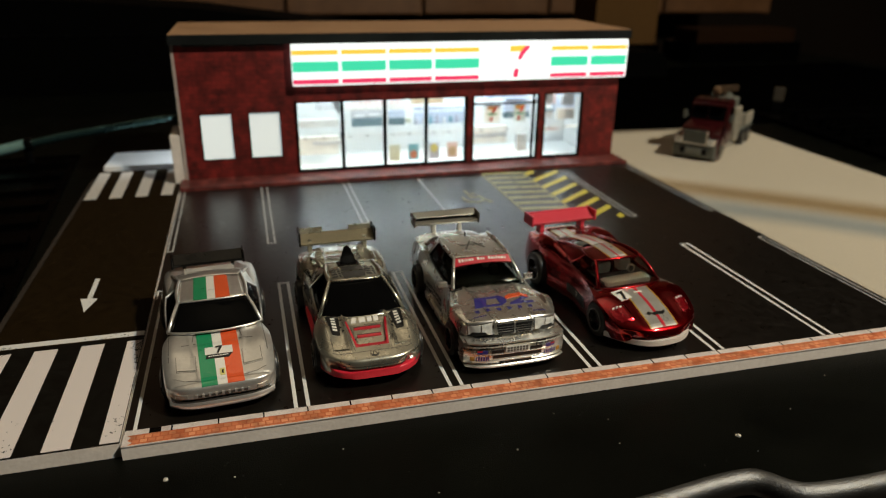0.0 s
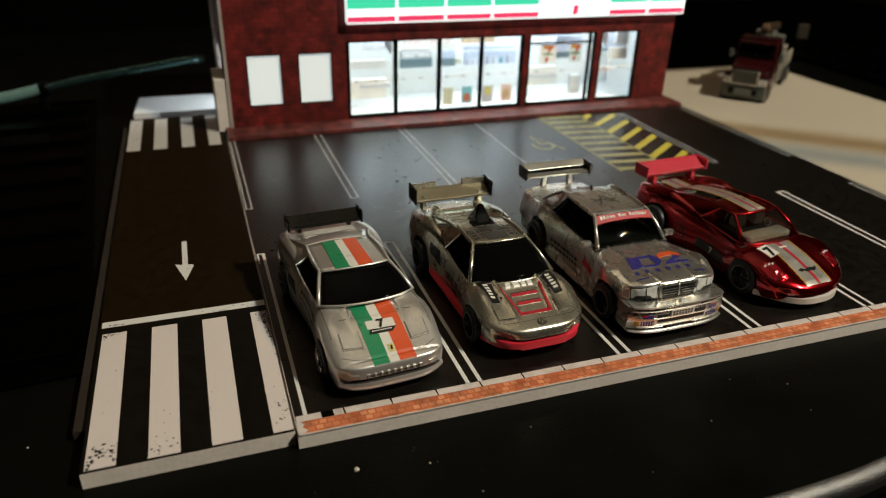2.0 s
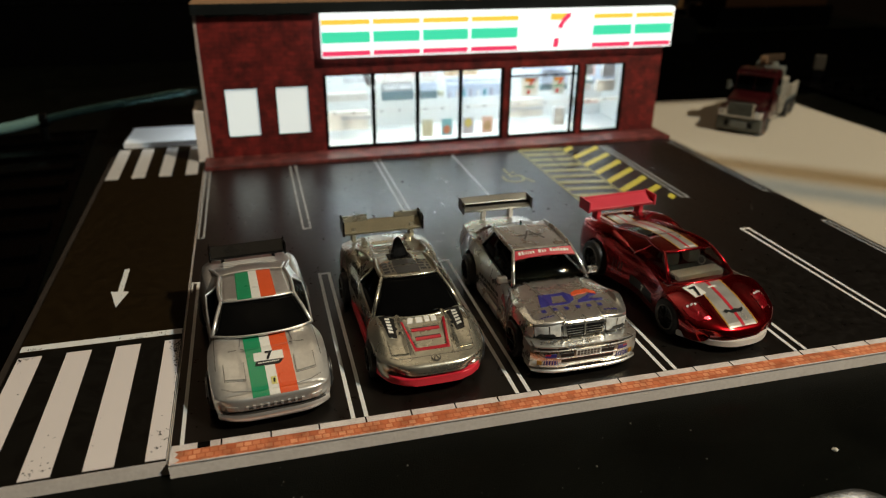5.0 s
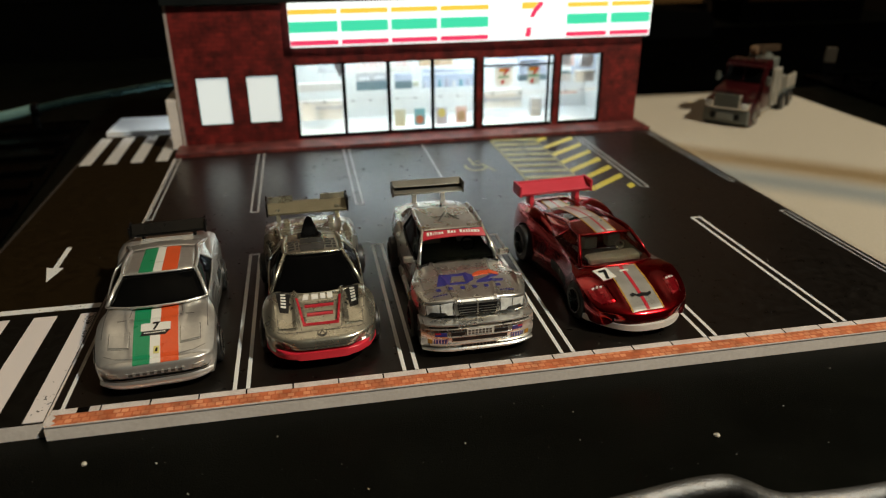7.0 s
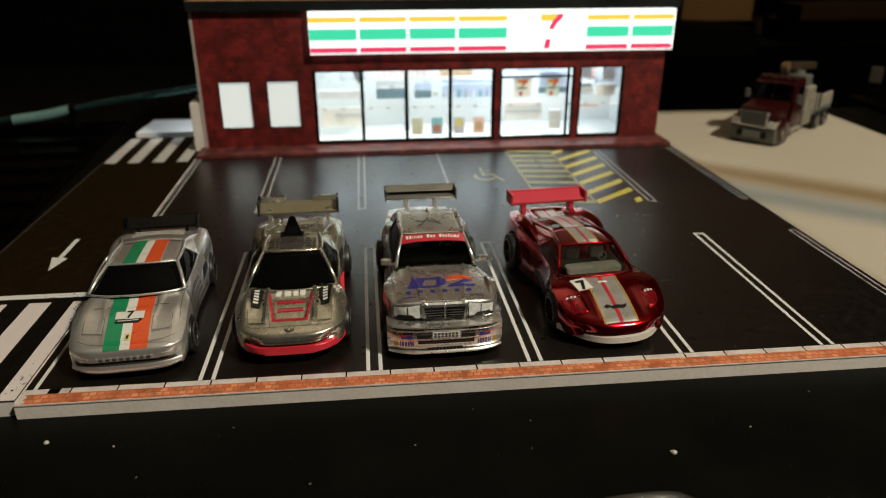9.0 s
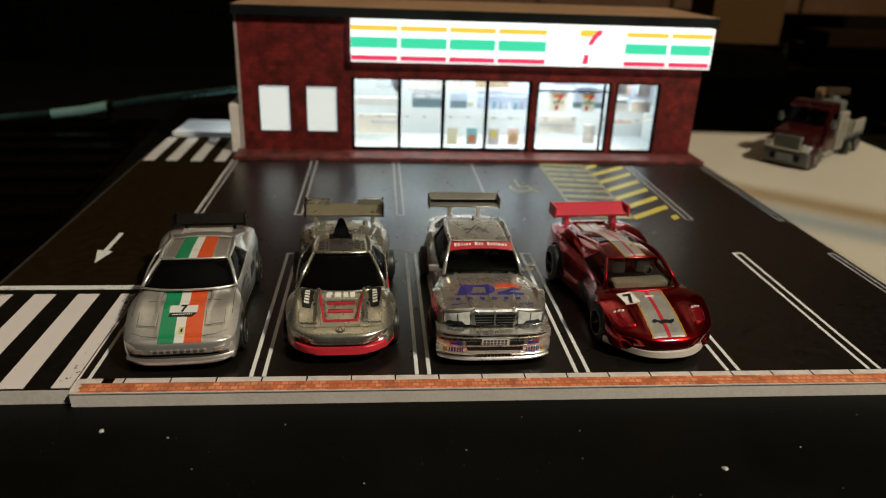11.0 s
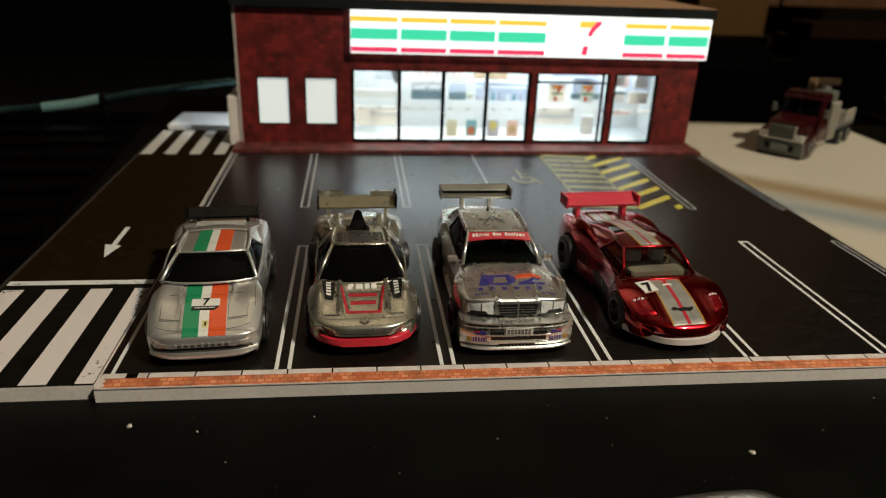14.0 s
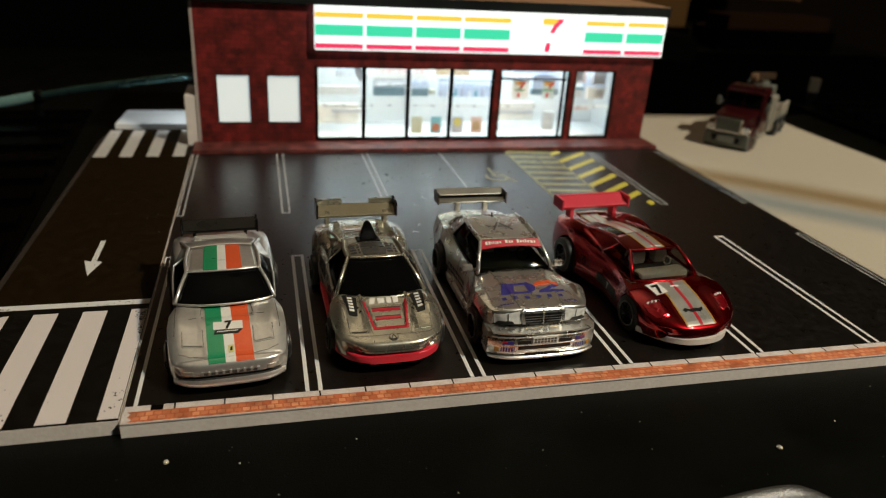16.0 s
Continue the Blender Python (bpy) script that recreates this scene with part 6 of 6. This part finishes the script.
wind = box(-1.02, 1.02, -0.04, 0.03, -0.40, 0.40, bevel=0.03, m=Matrix.Translation((0, 2.24, 2.55)) @ Matrix.Rotation(radians(-17), 4, "X"))
part("windscreen", wind, TINT, truck, "dark windscreen")
part("windscreen_post", box(-0.035, 0.035, -0.06, -0.03, -0.38, 0.38, m=Matrix.Translation((0, 2.24, 2.55)) @ Matrix.Rotation(radians(-17), 4, "X")), TRUCK_RED, truck)
part("sun_visor", box(-1.10, 1.10, 2.05, 2.5, 3.02, 3.12, bevel=0.04), TRUCK_RED, truck)
for x in (-0.9, -0.45, 0.0, 0.45, 0.9):
    part("roof_lamp", box(x - 0.08, x + 0.08, 2.5, 2.7, 3.33, 3.42, bevel=0.03), CRANE, truck)
for s in (-1, 1):
    part("side_window", box(s * 1.20 - 0.02, s * 1.20 + 0.02, 2.7, 3.4, 2.2, 2.9, bevel=0.01), TINT, truck)
    mir = part("mirror", box(s * 1.45 - 0.12, s * 1.45 + 0.12, 2.05, 2.2, 2.1, 2.6, bevel=0.03), TRUCK_GREY, truck, "grey door mirror")
    part("mirror_arm", cyl((s * 1.2, 2.2, 2.3), (s * 1.42, 2.14, 2.3), 0.04, seg=8), TRUCK_GREY, mir)
    part("step", box(s * 1.18 - 0.14, s * 1.18 + 0.14, 2.2, 3.6, 0.45, 0.62, bevel=0.03), TRUCK_CREAM, truck, "cream step below the cab door")
    for y in (1.05, 6.1, 7.3):
        add_wheel(truck, s * 1.14, y, 0.52, 0.52, 0.4, SILVER, 6, s)
part("tool_locker", box(-1.28, 1.28, 3.82, 5.05, 0.55, 2.75, bevel=0.07), TRUCK_CREAM, truck, "cream tool locker behind the cab")
for k in range(3):
    part("locker_seam", box(1.27, 1.295, 4.0 + k * 0.33, 4.05 + k * 0.33, 0.7, 2.6), TRUCK_GREY, truck)
part("deck", box(-1.2, 1.2, 5.0, 8.4, 0.95, 1.25, bevel=0.04), TRUCK_GREY, truck)
for y0, y1, z1 in ((5.15, 5.35, 2.25), (5.75, 5.95, 2.15), (6.45, 8.2, 2.0)):
    part("side_board", box(1.12, 1.26, y0, y1, 1.22, z1, bevel=0.04), TRUCK_CREAM, truck)
    part("side_board", box(-1.26, -1.12, y0, y1, 1.22, z1, bevel=0.04), TRUCK_CREAM, truck)
part("winch_block", box(-0.2, 1.05, 3.9, 4.9, 2.75, 3.35, bevel=0.10), TRUCK_GREY, truck, "grey block on the locker")
part("winch_drum", cyl((-0.7, 4.9, 3.1), (0.5, 4.9, 3.1), 0.42, seg=24, bevel=0.06), TRUCK_GREY, truck)
boom = bmesh.new()
add_box(boom, -0.16, 0.16, -2.2, 2.2, -0.2, 0.2, bevel=0.05, m=Matrix.Translation((0.1, 5.2, 3.72)) @ Matrix.Rotation(radians(-6), 4, "X"))
part("boom", boom, CRANE, truck, "dull brown crane boom")
part("boom_post", cyl((0.1, 4.4, 2.7), (0.1, 4.4, 3.7), 0.22, seg=16), CRANE, truck)
part("boom_head", cyl((-0.1, 3.0, 3.86), (0.3, 3.0, 3.86), 0.26, seg=20, bevel=0.04), surface("boom_tan", (0.14, 0.08, 0.04), None, 0.5), truck, "tan boom head")
part("chassis", box(-0.8, 0.8, 0.6, 8.3, 0.35, 0.95), BLACK, truck)

# ---- small things on the table ----
CRUMB = surface("crumb", (0.62, 0.58, 0.5), (0.4, 0.37, 0.3), 0.9, grain=3000, stain=800)


def crumb(x, y, r, seed):
    cr, bm = random.Random(seed), bmesh.new()
    bmesh.ops.create_icosphere(bm, subdivisions=2, radius=r)
    for v in bm.verts:
        v.co *= cr.uniform(0.7, 1.2)
        v.co.z *= 0.6
    t = part("crumb", bm, CRUMB, None, "pale crumb lying on the black table")
    t.location = (x * 0.01, y * 0.01, (-0.4 + r * 0.45) * 0.01)
    tagged(t, category="crumb", group="crumbs on the table")


for i, (x, y, r) in enumerate(((15.12, -3.5, 0.07), (1.05, -1.62, 0.06), (2.6, -1.9, 0.025), (9.4, -2.6, 0.02), (12.2, -2.0, 0.02), (5.2, -1.5, 0.02), (17.3, -2.8, 0.022), (12.0, -3.0, 0.02), (19.5, -1.6, 0.02), (3.4, -3.0, 0.018), (7.1, -3.6, 0.018), (-5.6, 1.2, 0.025), (10.9, -1.4, 0.015))):
    crumb(x, y, r, i)

FLECK = surface("worn_print", (0.03, 0.027, 0.023), (0.012, 0.011, 0.01), 0.7, grain=2500, stain=500)
fr = random.Random(31)


def fleck(bm, x, y, r, z):
    """A flat ragged spot."""
    n, turn = fr.randint(5, 8), fr.uniform(0, 6.3)
    add_slab(bm, [(x + r * fr.uniform(0.45, 1.1) * math.cos(turn + 6.2832 * k / n), y + r * fr.uniform(0.45, 1.1) * math.sin(turn + 6.2832 * k / n)) for k in range(n)], z, z + 0.004)


# wear: clusters (x, y, spread in x and y, how many, largest size) of chipped print on the white stripes
wear = bmesh.new()
for cx, cy, sx, sy, many, big in ((-0.12, 4.2, 0.05, 0.42, 170, 0.03), (-0.18, 4.45, 0.09, 0.18, 110, 0.028), (-0.09, 3.2, 0.02, 0.8, 40, 0.02), (-0.22, 0.35, 0.10, 0.3, 26, 0.045),
                                  (-3.95, 4.70, 0.2, 0.04, 24, 0.035), (-4.2, 4.62, 0.04, 0.05, 8, 0.05), (-4.0, 0.1, 0.16, 0.14, 26, 0.06), (-4.2, -0.3, 0.06, 0.1, 16, 0.07), (-3.75, -0.1, 0.06, 0.2, 14, 0.04),
                                  (-2.75, -0.1, 0.12, 0.14, 14, 0.055), (-2.6, 0.9, 0.1, 0.4, 5, 0.03), (-2.9, 3.9, 0.2, 0.5, 3, 0.025), (-1.45, 0.3, 0.2, 0.8, 5, 0.025), (-3.9, 2.6, 0.2, 0.6, 5, 0.03),
                                  (-4.0, 5.14, 0.14, 0.05, 26, 0.03), (-1.4, 5.12, 0.2, 0.03, 18, 0.025), (-0.6, 5.2, 0.2, 0.06, 22, 0.025), (-2.1, 8.3, 0.1, 0.3, 16, 0.025), (-2.14, 9.2, 0.05, 0.5, 12, 0.02)):
    for _ in range(many):
        x, y = fr.gauss(cx, sx), fr.gauss(cy, sy)
        if -4.3 < x < -0.05 and y > -0.4:
            fleck(wear, x + 2.2, y - 12, big * fr.uniform(0.2, 1.0) ** 1.5, 0.4125)
part("worn_print", wear, FLECK, road, "dark chips worn into the white print", kind="stuff")
DUST = surface("dust", (0.24, 0.23, 0.20), (0.10, 0.095, 0.085), 0.9, grain=3000, stain=800)
dust = bmesh.new()
for _ in range(340):
    x, y = fr.uniform(0.3, 24.5), 0.05 + 11 * fr.random() ** 1.8
    fleck(dust, x - LX, y - 10, 0.004 + 0.018 * fr.random() ** 4, 0.4005)
for _ in range(60):
    x, y = fr.uniform(-4.2, -0.2), fr.uniform(0, 16)
    fleck(dust, x - LX, y - 10, 0.004 + 0.014 * fr.random() ** 4, 0.4005)
part("dust_specks", dust, DUST, lot, "pale dust specks lying on the print", kind="stuff")
dust = bmesh.new()
for _ in range(520):
    x, y = fr.uniform(-6, 24), -0.8 - 3.6 * fr.random()
    fleck(dust, x, y, 0.003 + 0.013 * fr.random() ** 6, -0.399)
tagged(part("table_dust", dust, DUST, None, "pale dust specks lying on the black table", kind="stuff"), category="dust")

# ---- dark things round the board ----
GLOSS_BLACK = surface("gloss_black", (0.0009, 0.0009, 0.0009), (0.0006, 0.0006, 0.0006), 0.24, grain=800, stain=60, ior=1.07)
mat_ = thing("ribbed_black_mat", -14, 16, -0.4, 4.0, "black ribbed plastic mat beside the road strip", "mat")
part("base", box(-9, 8.6, -13, 14, 0.0, 0.12, bevel=0.03), GLOSS_BLACK, mat_)
for k in range(10):
    part("rib", box(-8.6, 8.2, -12.2 + k * 2.6, -11.1 + k * 2.6, 0.1, 0.30, bevel=0.06), GLOSS_BLACK, mat_)
rack = thing("black_barred_rack", 48, 24, -0.4, -4, "black plastic rack with shiny round bars", "rack")
part("base", box(-5.5, 16, -9, 8, 0.0, 0.3, bevel=0.05), GLOSS_BLACK, rack)
for k, (x0, x1, y) in enumerate(((-6.5, 15, -6.6), (-6.0, 15, -3.4), (-5.5, 15, -0.4), (-5.0, 15, 2.6), (-5.2, 15, 5.4))):
    part("bar", cyl((x0, y, 0.9), (x1, y, 0.9), 0.16, seg=16), GLOSS_BLACK, rack, smooth="edges")
    for x in (x0 + 1.2, 5, 14):
        part("bar_post", box(x, x + 0.4, y - 0.15, y + 0.15, 0.28, 0.8), GLOSS_BLACK, rack)
TEAL_GLOSS = surface("teal_gloss", (0.10, 0.20, 0.19), (0.07, 0.15, 0.14), 0.25, grain=400, stain=60, metal=0.9)
tube = thing("dark_teal_rod", -10, 28.3, -0.4, 0, "glossy dark teal rod with a clip lying on the table", "rod")
bm = bmesh.new()
add_tube(bm, [(-12, -2, 0.25), (-5, -0.4, 0.6), (-0.1, 0, 1.03), (3.34, 0, 1.73), (8.5, 0.3, 2.4), (9.6, 0.3, 2.45)], 0.22, 14)
part("bar", bm, TEAL_GLOSS, tube, smooth=True)
part("foot", box(-12.4, -11.6, -2.5, -1.5, 0.0, 0.4, bevel=0.05), BLACK, tube)
part("clip", cyl((1.35, 0.0, 1.32), (1.75, 0.0, 1.40), 0.36, seg=20, bevel=0.05), BLACK, tube)
part("clip_arm", box(1.2, 1.6, -0.15, 0.15, 0.0, 1.2, bevel=0.1), BLACK, tube)
sl = bmesh.new()
add_tube(sl, [(-1.9, -0.2, 0.85), (-0.1, 0, 1.05), (1.3, 0, 1.34)], 0.30, 16)
part("sleeve", sl, surface("pale_teal", (0.16, 0.27, 0.25), (0.11, 0.20, 0.18), 0.4, grain=400, stain=60), tube, "pale teal sleeve", smooth="edges")
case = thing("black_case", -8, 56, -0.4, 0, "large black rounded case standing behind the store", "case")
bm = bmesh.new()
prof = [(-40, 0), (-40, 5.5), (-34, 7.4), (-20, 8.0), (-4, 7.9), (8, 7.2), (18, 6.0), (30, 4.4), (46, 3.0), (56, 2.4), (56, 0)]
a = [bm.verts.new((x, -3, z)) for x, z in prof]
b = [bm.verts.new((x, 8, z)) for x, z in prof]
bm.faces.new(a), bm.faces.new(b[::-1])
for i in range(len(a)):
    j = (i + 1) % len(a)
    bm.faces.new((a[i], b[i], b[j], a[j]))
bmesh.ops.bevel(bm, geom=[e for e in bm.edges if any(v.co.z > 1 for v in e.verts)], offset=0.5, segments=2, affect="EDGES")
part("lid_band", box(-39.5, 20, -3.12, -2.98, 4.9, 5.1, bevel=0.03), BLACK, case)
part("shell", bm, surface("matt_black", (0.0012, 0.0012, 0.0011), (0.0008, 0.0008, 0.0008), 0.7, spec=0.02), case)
KRAFT = surface("tan_card", (0.088, 0.046, 0.016), (0.070, 0.036, 0.012), 0.9, spec=0.05, grain=300, stain=12)
bx = thing("tan_cardboard_box", 47, 61.5, -0.4, 0, "plain tan cardboard box standing on a stack", "box")
part("carton", box(-4.0, 4.0, 0, 6, 2.5, 16, bevel=0.1), KRAFT, bx)
part("plinth", box(-4.6, 4.6, -0.2, 6.4, 0, 2.49, bevel=0.1), GLOSS_BLACK, bx)
bx = thing("flat_brown_box", 64, 62, -0.4, 0, "flat brown box on a dark shelf", "box")
part("carton", box(-7, 7, 0, 5, 2.4, 4.0, bevel=0.1), surface("brown_card", (0.016, 0.007, 0.003), None, 0.9, spec=0.03, grain=300, stain=20), bx)
part("plinth", box(-8, 8, -0.2, 6, 0, 2.39, bevel=0.1), GLOSS_BLACK, bx)
tag_ = thing("small_beige_block", 46.0, 33.5, -0.4, -35, "small beige block on the black rack", "block")
part("block", box(-0.4, 0.4, 0, 0.5, 0.9, 2.0, bevel=0.05), surface("dull_beige", (0.035, 0.026, 0.014), None, 0.8), tag_)
part("block_foot", box(-0.35, 0.35, 0.05, 0.45, 0, 0.9), BLACK, tag_)

# Black sheet added where the table behind the paper lies in darkness
cloth = thing("unlit_table_sheet", 50, 46, -0.4, 0, "added matt black sheet standing in for the unlit table behind the paper", "cloth")
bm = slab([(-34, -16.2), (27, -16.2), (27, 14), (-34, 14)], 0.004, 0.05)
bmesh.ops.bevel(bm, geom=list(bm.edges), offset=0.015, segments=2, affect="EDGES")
part("dark_sheet", bm, surface("unlit_table_black", (0.0009, 0.0009, 0.0008), (0.0005, 0.0005, 0.0005), 1.0, spec=0.0, grain=1200, stain=20), cloth)

# ---- lamps that light the table ----
# Made-up bowl that carries the added uplight
pend = thing("added_uplight_bowl", 10, 80, 97, 0, "added, unseen dark metal bowl lamp hanging from the ceiling, lit upwards", "lamp")
part("bowl", cyl((0, 0, 0), (0, 0, 7), 4, 11, seg=40), surface("shade_metal", (0.05, 0.045, 0.04), None, 0.4, metal=0.5), pend)
for a in (0.5, 2.6, 4.7):
    part("wire", cyl((10 * math.cos(a), 10 * math.sin(a), 6.9), (0, 0, 40), 0.12, seg=8), BLACK, pend)
part("cord", cyl((0, 0, 39.9), (0, 0, 73), 0.25, seg=10), BLACK, pend)
lamp = thing("floor_lamp", 93, -51.9, -76, 0, "dark metal floor lamp with two bulbs and a bar added to shade the paper", "lamp")
part("foot", cyl((0, 0, 0), (0, 0, 2.5), 14, seg=40, bevel=0.4), BLACK, lamp)
part("post", cyl((0, 0, 2.4), (0, 0, 176), 1.0, seg=20), BLACK, lamp)
# Unseen bar, added so each bulb throws one shadow band across the paper
part("band_shadow_bar", cyl((-0.6, 0.5, 107.3), (-54.3, 46.5, 107.3), 0.72, seg=14), BLACK, lamp)
part("head_arm", cyl((0, 0, 174), (-25.3, 4.9, 176), 0.6, seg=14), BLACK, lamp)
part("shade", cyl((-25.3, 4.9, 167.6), (-25.3, 4.9, 177), 7, 4, seg=32), surface("shade_metal", (0.05, 0.045, 0.04), None, 0.4, metal=0.5), lamp)
